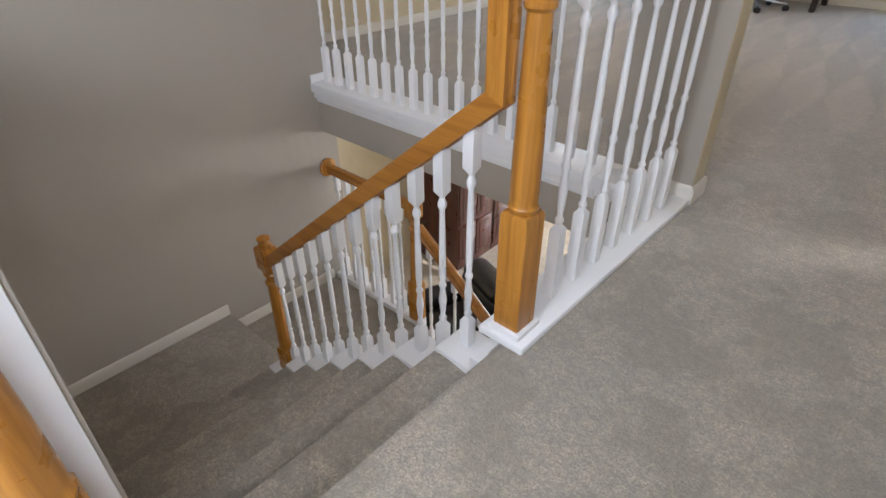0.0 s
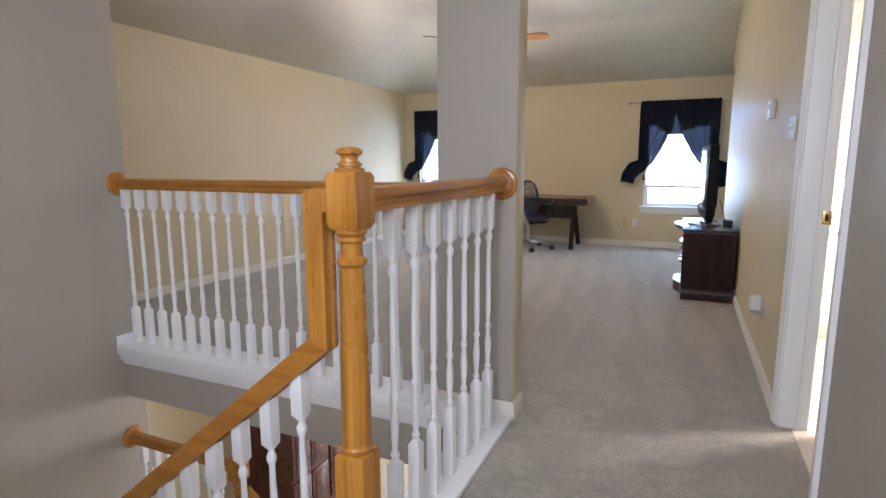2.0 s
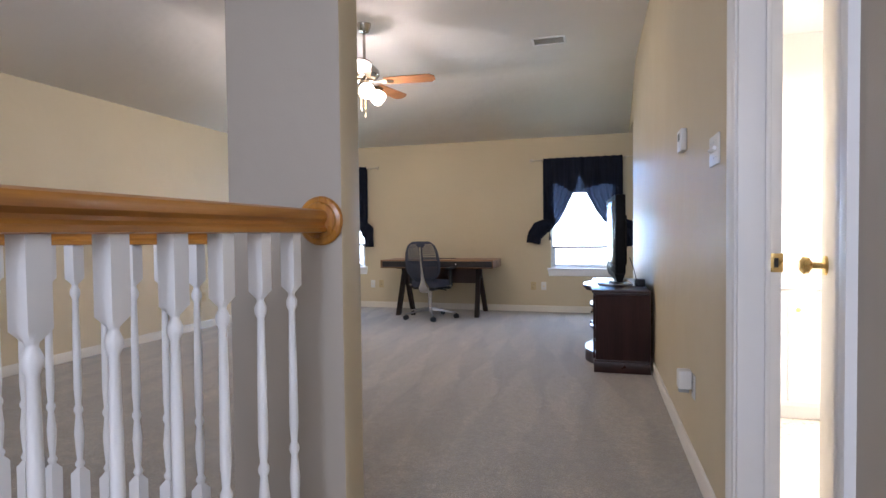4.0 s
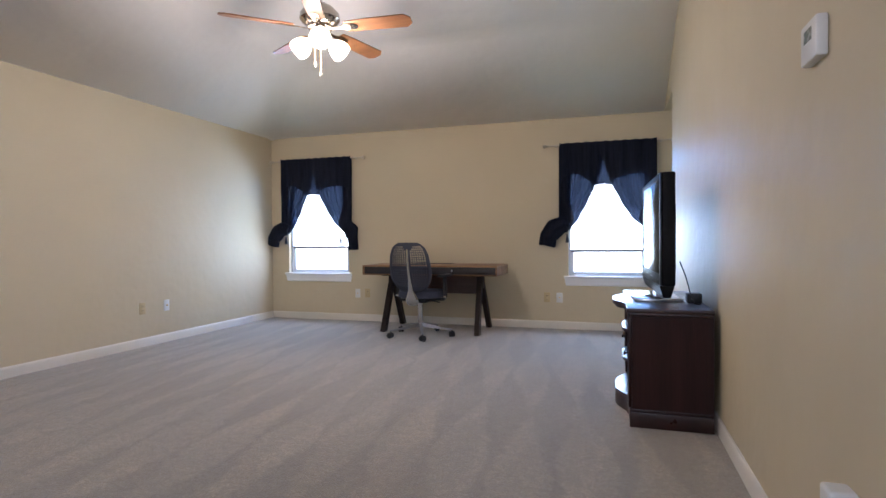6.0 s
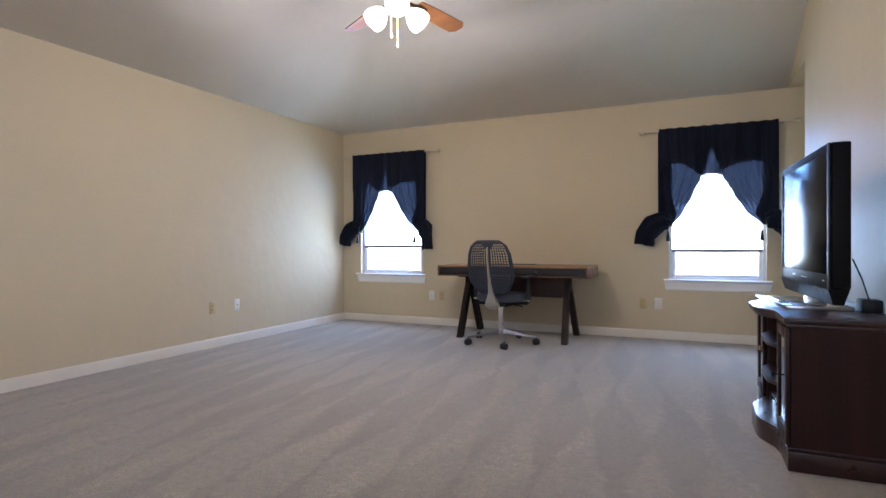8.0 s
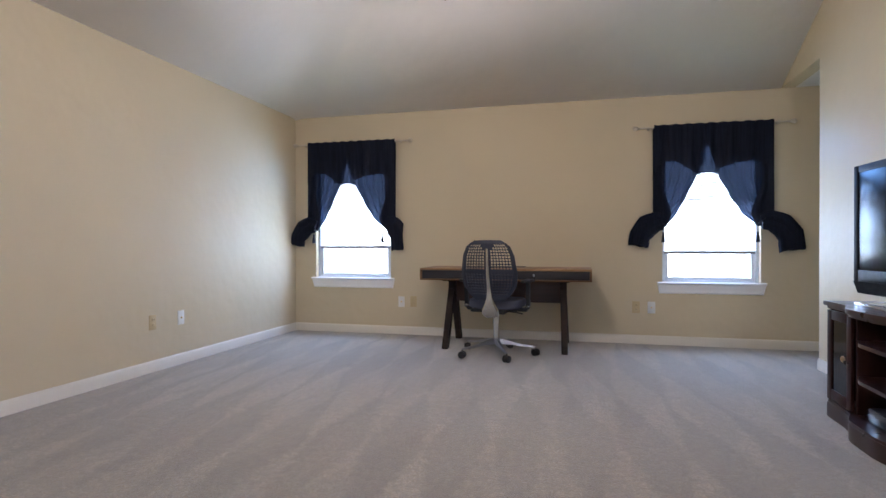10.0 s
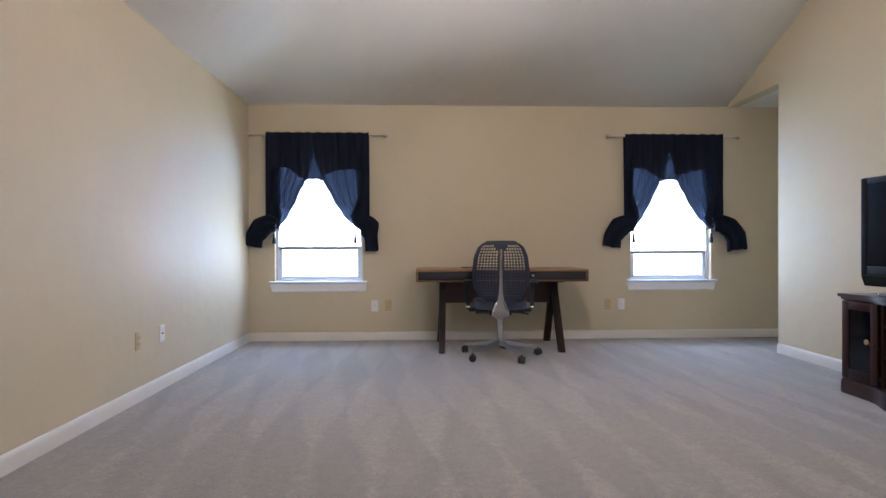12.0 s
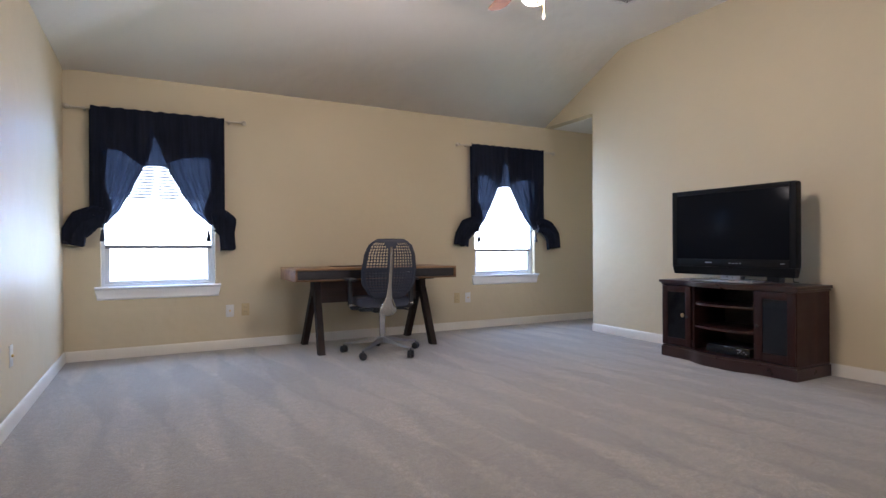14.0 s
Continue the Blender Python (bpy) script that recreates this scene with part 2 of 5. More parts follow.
structure("beam_hall_edge", boxes((X0 - 0.04, X0 + 0.06, YN - 0.1, YE + 0.09, -0.31, -0.035), (X0 - 0.1, X0 - 0.04, YE + 0.02, YE + 0.09, -0.31, -0.035)), GREIGE)
structure("floor_lower", boxes((-4.5, 2.3, -0.4, 8.6, LOW - 0.1, LOW)), TILE, "pale beige tiled floor of the room below", "floor")
structure("floor_bath", boxes((XR + 0.06, 2.4, 1.2, 5.0, -0.03, 0.003)), TILE, "beige tiled bathroom floor", "floor")

# ---------------------------------------------------------------- walls
T = 0.12
DY0, DY1, DZ = 1.975, 2.75, 2.05
# The window-sized opening is made up, behind the added side lamp.
structure("wall_hall_east", boxes((XR, XR + T, -2.3, -1.25, 0, 3.2), (XR, XR + T, -1.25, -0.15, 0, 1.3), (XR, XR + T, -1.25, -0.15, 2.75, 3.2), (XR, XR + T, -0.15, DY0, 0, 3.2)), GREIGE, "greige painted hall wall", "wall")
bm = boxes((XR, XR + T, DY0, DY1, DZ, 3.2), (XR, XR + T, DY1, YJ, 0, 3.2), (XR, XR + T, YJ, YW, ZP, 3.2))
structure("wall_east", bm, CREAM, "cream painted wall with an open doorway", "wall")
structure("wall_recess", boxes((XR + T, 2.3, YJ - T, YJ, 0, 3.2), (2.2, 2.32, YJ, YW, 0, ZP + 0.2)), CREAM, "cream painted wall of the recess", "wall")
rows, x = [], XL - 0.15
for a, b in WINDOWS:
    rows += [(x, a, YW, YW + 0.14, -0.3, 3.2), (a, b, YW, YW + 0.14, -0.3, SILL), (a, b, YW, YW + 0.14, HEAD, 3.2)]
    x = b
rows.append((x, 2.32, YW, YW + 0.14, -0.3, 3.2))
structure("wall_north", boxes(*rows), CREAM, "cream painted wall with two windows", "wall")
structure("wall_west", boxes((XL - 0.15, XL, YE + 0.02, YW, -0.03, 3.2)), CREAM, "plain cream painted wall", "wall")
structure("wall_return", boxes((XL, XS - T, YE + 0.02, YE + 0.14, -0.03, 3.2)), CREAM)
structure("wall_stair", boxes((XS - T, XS, -0.4, YE + 0.14, LOW, 3.2)), GREIGE, "greige painted wall above the stair landing", "wall")
structure("wall_stair_near", boxes((XS, X0 - 0.10, YS - 0.11, YS, LOW, 0.94)), GREIGE, "greige painted half wall beside the stairs", "wall")
# This opening is invented too, behind the added hall lamp.
structure("wall_south", boxes((-2.6, -0.65, -2.42, -2.3, -0.3, 3.2), (0.45, XR, -2.42, -2.3, -0.3, 3.2), (-0.65, 0.45, -2.42, -2.3, -0.3, 1.25), (-0.65, 0.45, -2.42, -2.3, 2.75, 3.2)), GREIGE)
structure("wall_hall_west", boxes((-2.6, -2.48, -2.3, -0.4, -0.3, 3.2), (XS - T, -2.48, -0.52, -0.4, -0.3, 3.2)), GREIGE)
structure("floor_hall_side", boxes((-2.48, X0, -2.3, YS - 0.11, -0.03, 0.0), (XS, -2.48, -0.4, YS - 0.11, -0.3, 0.0)), STAIR_CARPET)
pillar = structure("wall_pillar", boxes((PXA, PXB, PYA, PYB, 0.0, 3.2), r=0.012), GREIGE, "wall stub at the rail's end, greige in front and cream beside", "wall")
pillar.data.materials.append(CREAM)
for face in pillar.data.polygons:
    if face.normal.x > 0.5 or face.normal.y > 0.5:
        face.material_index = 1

# lower room shell; the gap in its far wall is invented for a lamp
structure("wall_lower", boxes((-4.55, -4.45, 2.2, 8.5, LOW, -0.3), (-4.55, -2.2, 8.5, 8.6, LOW, -0.3), (0.2, 2.4, 8.5, 8.6, LOW, -0.3), (-2.2, 0.2, 8.5, 8.6, LOW, -2.35), (-2.2, 0.2, 8.5, 8.6, -0.65, -0.3), (2.3, 2.4, -0.4, 8.5, LOW, -0.3), (-4.55, XS - T, 2.1, 2.2, LOW, -0.3), (XS, 2.3, -0.5, -0.4, LOW, -0.3)), CREAM)

# bathroom shell
structure("wall_bath", boxes((2.4, 2.5, 1.2, 5.0, 0, 2.5), (XR + T, 2.4, 5.0, 5.1, 0, 2.5), (XR + T, 2.4, 1.1, 1.2, 0, 2.5)), CEIL)
structure("ceiling_bath", boxes((XR + T, 2.5, 1.1, 5.1, 2.45, 2.55)), CEIL)

# ---------------------------------------------------------------- ceiling: flat, hipped at the window and left walls
e = 0.04
PITCH = (ZC - ZP) / 1.30
XI, YI = XL + 1.30, YW - 1.30
zb = ZP - e * PITCH
bm = bmesh.new()
v = [bm.verts.new(p) for p in ((XL - e, YW + e, zb), (XR + e, YW + e, zb), (XR + e, YI, ZC), (XI, YI, ZC), (XI, YE - 0.0, ZC), (XL - e, YE - 0.0, zb), (XR + e, YE, ZC))]
bm.faces.new((v[0], v[1], v[2], v[3]))
bm.faces.new((v[0], v[3], v[4], v[5]))
bm.faces.new((v[3], v[2], v[6], v[4]))
hips = [ed for ed in bm.edges if len(ed.link_faces) == 2]
bmesh.ops.bevel(bm, geom=hips, offset=0.10, segments=5, affect="EDGES", profile=0.5)
ob = structure("ceiling", bm, CEIL, "off-white hipped ceiling with soft corners", "ceiling")
for p in ob.data.polygons:
    p.use_smooth = True
solid = ob.modifiers.new("thick", "SOLIDIFY")
solid.thickness, solid.offset = 0.06, 1 if ob.data.polygons[0].normal.z > 0 else -1
structure("ceiling_hall", boxes((XS - T, XR + 0.1, -2.42, YE, ZC, ZC + 0.06)), CEIL)
structure("ceiling_recess", boxes((XR + T, 2.3, YJ - 0.02, YW + 0.03, ZP, ZP + 0.06)), CEIL)

# ---------------------------------------------------------------- stairs
stairs = tagged(new("stairs"), "grey-beige carpeted staircase turning over two landings", "stairs", "", "structure")


# the flight runs down towards the west
for i in range(1, 8):
    xa = X0 - 0.02 - (i - 1) * RUN
    bm = bmesh.new()
    n = 5
    z, xf = -i * RISE, xa - RUN
    outline = [(xa + 0.02, z - 0.022), (xf + 0.12, z - 0.017), (xf + 0.06, z - 0.006), (xf + 0.018, z)]
    outline += [(xf - 0.006 - 0.028 * math.sin(math.pi * j / n), z - 0.026 + 0.026 * math.cos(math.pi * j / n)) for j in range(1, n + 1)]
    outline += [(xf + 0.006, z - 0.05), (xf + 0.008, z - RISE - 0.02), (xa + 0.02, z - RISE - 0.02)]
    ring_loft(bm, [[(px, y, pz) for px, pz in outline] for y in (YS, YN + 0.03)])
    part("tread", bm, STAIR_CARPET, stairs)
XB = X0 - 0.02 - 7 * RUN
bm = boxes((X0 - 0.02, X0 + 0.05, YS - 0.1, YN - 0.05, -0.2, -0.002), r=0.012)
part("top_nosing", bm, STAIR_CARPET, stairs)
YL = 1.14
part("landing", boxes((XS, XB + 0.02, YS, YL, LAND1 - 0.2, LAND1), r=0.012), STAIR_CARPET, stairs)
part("lower_landing", boxes((XS, -2.32, YL, YE - 0.04, LAND2 - 0.2, LAND2)), STAIR_CARPET, stairs)
for i in range(1, 8):
    xa = -2.34 + (i - 1) * RUN
    part("lower_tread", boxes((xa - 0.02, xa + RUN + 0.02, YN + 0.06, YE - 0.04, LAND2 - i * RISE - 0.2, LAND2 - i * RISE), r=0.01), STAIR_CARPET, stairs)


part("landing_riser", boxes((XS, -2.30, YL - 0.01, YL + 0.006, LAND2, LAND1 - 0.02), r=0.003), STAIR_CARPET, stairs)
part("skirt_board", boxes((XB + 0.3, X0 - 0.03, YN + 0.03, YN + 0.05, LAND1 - 0.4, LAND1 - 0.02)), WHITE, stairs)

# white brackets: the open end of each tread, seen beside the carpet
for i in range(1, 8):
    xa = X0 - 0.02 - (i - 1) * RUN
    z = -i * RISE
    bm = boxes((xa - RUN - 0.025, xa + 0.0, YN - 0.10, YN + 0.075, z - 0.028, z + 0.012), r=0.006)
    box(bm, xa - RUN + 0.012, xa + 0.0, YN - 0.06, YN + 0.055, z - RISE + 0.014, z - 0.028)
    part("tread_return", bm, WHITE, stairs, "white painted tread end")

# ---------------------------------------------------------------- white curbs and trim
structure("trim_loft_edge", boxes((XS, PXA, YE - 0.035, 2.38, 0.0, CURB), (XS, PXA, YE - 0.018, YE + 0.02, -0.045, -0.001), (XS, PXA, YE + 0.002, YE + 0.02, -0.075, -0.046), r=0.007), WHITE, "white painted curb under the loft balustrade", "trim")
structure("trim_curb_end", boxes((XS, XS + 0.016, YE - 0.030, YE + 0.14, CURB, CURB + 0.058), r=0.005), WHITE, "white painted block where the curb meets the wall", "trim")
structure("trim_hall_edge", boxes((-0.815, -0.64, YN - 0.078, PYA - 0.016, 0.0, 0.03), (PXA, -0.83, YE - 0.035, PYA - 0.002, 0.0, CURB), (-0.83, -0.80, 1.13, PYA - 0.002, -0.06, 0.024), (PXA, -0.83, YE - 0.018, YE + 0.02, -0.045, -0.001), r=0.007), WHITE, "white painted curb under the hall balustrade", "trim")
structure("trim_fascia", boxes((-0.80, X0 - 0.04, 0.9, YE + 0.02, -0.33, -0.061)), WHITE)

# ---------------------------------------------------------------- balusters
def square_loft(bm, rows, chamfer=0.06):
    """A square post of several widths, as one closed shell of (width, height) rows."""
    rings = []
    for w, z in rows:
        h, c = w / 2, w / 2 * (1 - chamfer)
        rings.append([(x, y, z) for x, y in ((h, -c), (h, c), (c, h), (-c, h), (-h, c), (-h, -c), (-c, -h), (c, -h))])
    return ring_loft(bm, rings)


def baluster_mesh(length, top, base, w=0.040):
    bm = bmesh.new()
    t0, t1 = base, length - top
    s = t1 - t0
    rows = [(w / 2, 0, 1), (w / 2, base - 0.02, 1), (0.012, base, 0), (0.0175, t0 + 0.010, 0), (0.0175, t0 + 0.016, 0), (0.010, t0 + 0.028, 0), (0.0145, t0 + 0.07, 0), (0.0175, t0 + s * 0.19, 0), (0.0105, t0 + s * 0.29, 0), (0.0165, t0 + s * 0.31, 0), (0.0165, t0 + s * 0.325, 0),
            (0.0105, t0 + s * 0.345, 0), (0.0150, t0 + s * 0.43, 0), (0.0135, t0 + s * 0.7, 0), (0.0105, t1 - 0.05, 0), (0.0175, t1 - 0.036, 0), (0.0180, t1 - 0.022, 0), (0.0105, t1 - 0.006, 0), (0.0115, t1, 0), (w / 2, t1 + 0.02, 1), (w / 2, length, 1)]
    rings = []
    for r, z, sq in rows:
        r = r if sq else r * 0.86
        ring = []
        for i in range(12):
            a = 2 * math.pi * (i + 0.5) / 12
            f = r / max(abs(math.cos(a)), abs(math.sin(a))) if sq else r
            ring.append((f * math.cos(a), f * math.sin(a), z))
        if sq:
            ring = [(max(-r, min(r, x * 1.06)), max(-r, min(r, y * 1.06)), z) for x, y, z in ring]
        rings.append(ring)
    ring_loft(bm, rings)
    ob = part("baluster", bm, WHITE)
    mesh = ob.data
    bpy.data.objects.remove(ob)
    return mesh


def place_baluster(mesh, parent, at):
    ob = new("baluster", mesh)
    ob.parent = parent
    ob.location = at
    return ob


RAIL = [(-0.030, -0.034), (-0.022, -0.036), (0.022, -0.036), (0.030, -0.034), (0.030, -0.022), (0.022, -0.014), (0.022, -0.006), (0.031, 0.004), (0.032, 0.016), (0.026, 0.028), (0.014, 0.034),
        (-0.014, 0.034), (-0.026, 0.028), (-0.032, 0.016), (-0.031, 0.004), (-0.022, -0.006), (-0.022, -0.014), (-0.030, -0.022)]


def newel_parts(parent, height, base, low_sq=0.41, scale=1.0):
    """A turned oak newel on its own local origin."""
    w = 0.094 * scale
    bm = bmesh.new()
    square_loft(bm, ((w, 0), (w, low_sq - 0.012), (w * 0.86, low_sq)))
    part("lower_block", bm, OAK, parent)
    b0 = height - 0.06 - 0.15
    top = b0 + 0.15
    r = w / 2
    bm = bmesh.new()
    s = b0 - low_sq
    lathe(bm, [(r * 0.80, low_sq - 0.002), (r * 0.95, low_sq + 0.008), (r * 0.98, low_sq + 0.018), (r * 0.86, low_sq + 0.028), (r * 0.90, low_sq + 0.05), (r * 0.87, low_sq + s * 0.3), (r * 0.70, b0 - 0.135),
               (r * 0.66, b0 - 0.10), (r * 0.86, b0 - 0.09), (r * 0.86, b0 - 0.078), (r * 0.64, b0 - 0.070), (r * 0.62, b0 - 0.035), (r * 0.84, b0 - 0.028), (r * 0.70, b0 - 0.018), (r * 0.92, b0 - 0.008), (r * 0.92, b0 + 0.002)], 24)
    part("turned_shaft", bm, OAK, parent)
    bm = bmesh.new()
    square_loft(bm, ((w * 0.82, b0), (w, b0 + 0.016), (w, top - 0.012), (w * 0.84, top)))
    part("upper_block", bm, OAK, parent)
    bm = bmesh.new()
    lathe(bm, [(r * 0.80, top - 0.002), (r * 0.84, top + 0.003), (r * 0.84, top + 0.008), (r * 0.62, top + 0.011), (r * 0.60, top + 0.014), (r * 0.72, top + 0.017), (r * 0.70, top + 0.021), (r * 0.50, top + 0.026), (r * 0.46, top + 0.034), (r * 0.54, top + 0.042), (r * 0.76, top + 0.047), (r * 0.77, top + 0.053), (r * 0.62, top + 0.060), (r * 0.3, top + 0.064)], 24)
    part("finial", bm, OAK, parent)


def newel(name, label, at, height, low_sq=0.41):
    t = thing(name, label, "newel post", at)
    newel_parts(t, height, 0, low_sq)
    return t


NX = -0.731
newel("newel_post", "varnished honey-oak newel post at the stair head", (NX, YN, 0.05), 1.245)
structure("trim_newel_plinth", boxes((NX - 0.062, NX + 0.062, YN - 0.062, YN + 0.062, 0.03, 0.05), r=0.005), WHITE)
newel("newel_post", "varnished honey-oak newel post on the lowest stair", (-2.335, YN, -7 * RISE + 0.012), 0.955, 0.16)
newel("newel_post", "varnished honey-oak newel post beside the near stair wall", (-0.735, -0.168, 0.0), 1.30, 0.46)
newel("newel_post", "varnished honey-oak newel post on the lower landing", (-2.37, YE + 0.02, LAND2 + 0.03), 1.12, 0.36)


def rosette(parent, at, axis):
    bm = bmesh.new()
    turn = Euler((0, radians(90), 0)).to_matrix().to_4x4() if axis == "x" else Euler((radians(90), 0, 0)).to_matrix().to_4x4()
    lathe(bm, [(0.074, 0.0), (0.076, 0.006), (0.070, 0.013), (0.058, 0.016), (0.054, 0.021), (0.03, 0.023)], 28, m=Matrix.Translation(at) @ turn)
    return part("rosette", bm, OAK, parent)


# loft balustrade, along the edge of the loft
ZR = 1.148
loft_rail = thing("balustrade", "white turned balusters under a honey-oak rail along the loft edge", "balustrade", (XS, 2.235, CURB))
bm = bmesh.new()
sweep(bm, RAIL, [(0.01, 0, ZR - 0.084), (PXA - XS - 0.004, 0, ZR - 0.084)])
part("handrail", bm, OAK_X, loft_rail)
rosette(loft_rail, (0.002, 0, ZR - 0.084), "x")
LONG = baluster_mesh(ZR - 0.120, 0.135, 0.255)
for i in range(18):
    place_baluster(LONG, loft_rail, (0.074 + 0.1247 * i, 0, 0))

# hall balustrade, from the newel to the wall stub
hall_rail = thing("balustrade", "white turned balusters under a honey-oak rail beside the hall", "balustrade", (NX, YN, 0.03))
bm = bmesh.new()
sweep(bm, RAIL, [(0, 0.045, ZR - 0.017), (0.014, PYA - 0.005 - YN, ZR - 0.015)])
part("handrail", bm, OAK_Y, hall_rail)
rosette(hall_rail, (0.014, PYA - 0.002 - YN, ZR - 0.015), "y")
HALL = baluster_mesh(ZR - 0.053, 0.165, 0.29)
for i in range(7):
    place_baluster(HALL, hall_rail, (0.002 * i, 0.216 + 0.1435 * i, 0))

# stair balustrade with its gooseneck
stair_rail = thing("balustrade", "white turned balusters under a sloping honey-oak stair rail", "balustrade", (X0, YN, 0))
GX, GZ = -0.828, 0.765
SLOPE = 0.182 / 0.241
X_END, Z_END = -2.292, -0.44
slope_way = Vector((X_END - GX, 0, Z_END - GZ)).normalized()
bend = Vector((GX - X0, 0, GZ))
bm = bmesh.new()
sweep(bm, RAIL, [(NX - 0.047 - X0, 0, ZR + 0.012), (GX - X0, 0, ZR + 0.012), bend], up=(0, 1, 0), end=slope_way)
part("gooseneck", bm, OAK, stair_rail, "upright oak gooseneck below the upper rail")
bm = bmesh.new()
sweep(bm, RAIL, [bend, (X_END - X0, 0, Z_END)], up=(0, 1, 0), start=Vector((0, 0, -1)))
part("handrail", bm, OAK_X, stair_rail)
structure("trim_half_wall_cap", boxes((XS, X0 - 0.08, YS - 0.135, YS + 0.025, 0.941, 0.97), r=0.005), WHITE)
k = (GZ - Z_END) / (GX - X_END)
for i in range(1, 8):
    for f in (0.30, 0.80):
        x = X0 - 0.02 - (i - 1) * RUN - f * RUN
        if x < -2.29 or x > GX - 0.02:
            continue
        z0 = -i * RISE + 0.012
        top = Z_END + (x - X_END) * k - 0.026 if x < GX else ZR - 0.07
        place_baluster(baluster_mesh(top - z0, 0.15 + 0.02 * (f < 0.5), 0.13 + 0.09 * (f < 0.5)), stair_rail, (x - X0, 0, z0))

# lower balustrade round the lower landing
low_rail = thing("balustrade", "white balusters under a honey-oak rail at the lower landing", "balustrade", (XS, YE + 0.02, LAND2))
bm = bmesh.new()
sweep(bm, RAIL, [(0.01, 0, 1.03), (-2.41 - XS, 0, 1.03)])
part("handrail", bm, OAK_X, low_rail)
rosette(low_rail, (0.002, 0, 1.03), "x")
bm = bmesh.new()
sweep(bm, RAIL, [(-2.33 - XS, 0, 0.88), (-1.2 - XS, 0, 0.88 - 1.13 * SLOPE)])
part("lower_handrail", bm, OAK_X, low_rail)
LOWB = baluster_mesh(0.965, 0.15, 0.2)
for i in range(7):
    place_baluster(LOWB, low_rail, (0.10 + 0.118 * i, 0, 0.03))
for i in range(8):
    x = -2.22 - XS + 0.12 * i
    d = 0.12 * i + 0.11
    n = math.ceil((d + 0.001) / RUN)
    place_baluster(baluster_mesh(0.86 - d * SLOPE + n * RISE, 0.13, 0.18), low_rail, (x, 0, -n * RISE))
structure("trim_lower_landing", boxes((XS, -2.32, YE - 0.03, YE + 0.07, LAND2 - 0.12, LAND2 + 0.03), r=0.006), WHITE)
structure("trim_lower_string", boxes((-2.32, -2.28, YE - 0.04, YE + 0.02, LAND2 - 0.5, LAND2 + 0.0)), WHITE)


# ---------------------------------------------------------------- baseboards
BASE = [(0, 0), (0.014, 0), (0.014, 0.066), (0.010, 0.078), (0.005, 0.086), (0, 0.088)]


BASE_PAINT = plain("cream-white baseboard paint", (0.74, 0.69, 0.60), 0.45, vary=0.03, scale=3.0)


def baseboard(name, a, b, z=0.0):
    bm = bmesh.new()
    sweep(bm, BASE, [(*a, z), (*b, z)])
    return structure(name, bm, BASE_PAINT, "cream-white moulded baseboard", "baseboard")


baseboard("baseboard_west", (XL, 2.30), (XL, YW))
baseboard("baseboard_north", (XL, YW), (2.2, YW))
baseboard("baseboard_recess", (XR, YJ), (XR, DY1 + 0.075))
baseboard("baseboard_hall", (XR, DY0 - 0.075), (XR, -2.3))
baseboard("baseboard_return", (XR + 1.6, YJ), (XR, YJ))
baseboard("baseboard_pillar", (PXA, PYA), (PXB, PYA))
baseboard("baseboard_pillar_side", (PXB, PYA - 0.014), (PXB, PYB + 0.014))
baseboard("baseboard_pillar_back", (PXB, PYB), (PXA, PYB))
baseboard("baseboard_landing", (XS, YS), (XS, YL - 0.01), LAND1)
baseboard("baseboard_lower_landing", (XS, YL), (XS, YE - 0.06), LAND2)
baseboard("baseboard_stair_near", (-2.43, YS), (XS, YS), LAND1)
bm = bmesh.new()
sweep(bm, [(-0.006, 0.0), (0.006, 0.0), (0.006, 0.09), (-0.006, 0.09)], [(X0 - 0.12, YS + 0.006, 0.02), (-2.43, YS + 0.006, LAND1 + 0.04)])
structure("trim_stair_skirt", bm, WHITE)
structure("trim_wall_end", boxes((X0 - 0.105, X0 - 0.088, YS - 0.125, YS - 0.008, 0.0, 0.94), r=0.004), WHITE, "white painted board on the wall's end", "trim")

# ---------------------------------------------------------------- doorway to the bathroom
door = tagged(new("door_1"), "white moulded casing of an open bathroom doorway", "doorway", "", "structure")
CASE = [(0, 0), (0.008, 0), (0.012, 0.012), (0.010, 0.022), (0.016, 0.034), (0.018, 0.055), (0.018, 0.068), (0, 0.070)]
for name, y, sgn in (("casing", DY1, 1), ("casing", DY0, -1)):
    bm = bmesh.new()
    rings = [[(XR - d, y + sgn * (0.004 + w), z) for d, w in CASE] for z in (0, DZ + 0.07)]
    part(name, ring_loft(bm, rings), WHITE, door)
bm = bmesh.new()
part("head_casing", ring_loft(bm, [[(XR - d, y, DZ + 0.004 + w) for d, w in CASE] for y in (DY0 - 0.07, DY1 + 0.07)]), WHITE, door)
part("jamb", boxes((XR - 0.002, XR + T + 0.004, DY1 - 0.018, DY1 + 0.004, 0, DZ), (XR + 0.075, XR + 0.09, DY1 - 0.030, DY1 - 0.018, 0, DZ), r=0.002), WHITE, door)
part("jamb", boxes((XR - 0.002, XR + T + 0.004, DY0 - 0.004, DY0 + 0.018, 0, DZ), (XR - 0.002, XR + T + 0.004, DY0 + 0.018, DY1 - 0.018, DZ - 0.018, DZ), r=0.002), WHITE, door)
BRASS = plain("brass", (0.72, 0.52, 0.20), 0.28, 1.0, relief=0.02)
strike = part("strike_plate", boxes((XR + 0.092, XR + 0.128, DY1 - 0.0205, DY1 - 0.018, 0.985, 1.045), r=0.001), BRASS, door, "brass strike plate")
# No hole is cut: a dark patch on the plate paints its shade.
HOLE_SHADE = plain("painted hole shade", (0.02, 0.017, 0.014), 0.8)
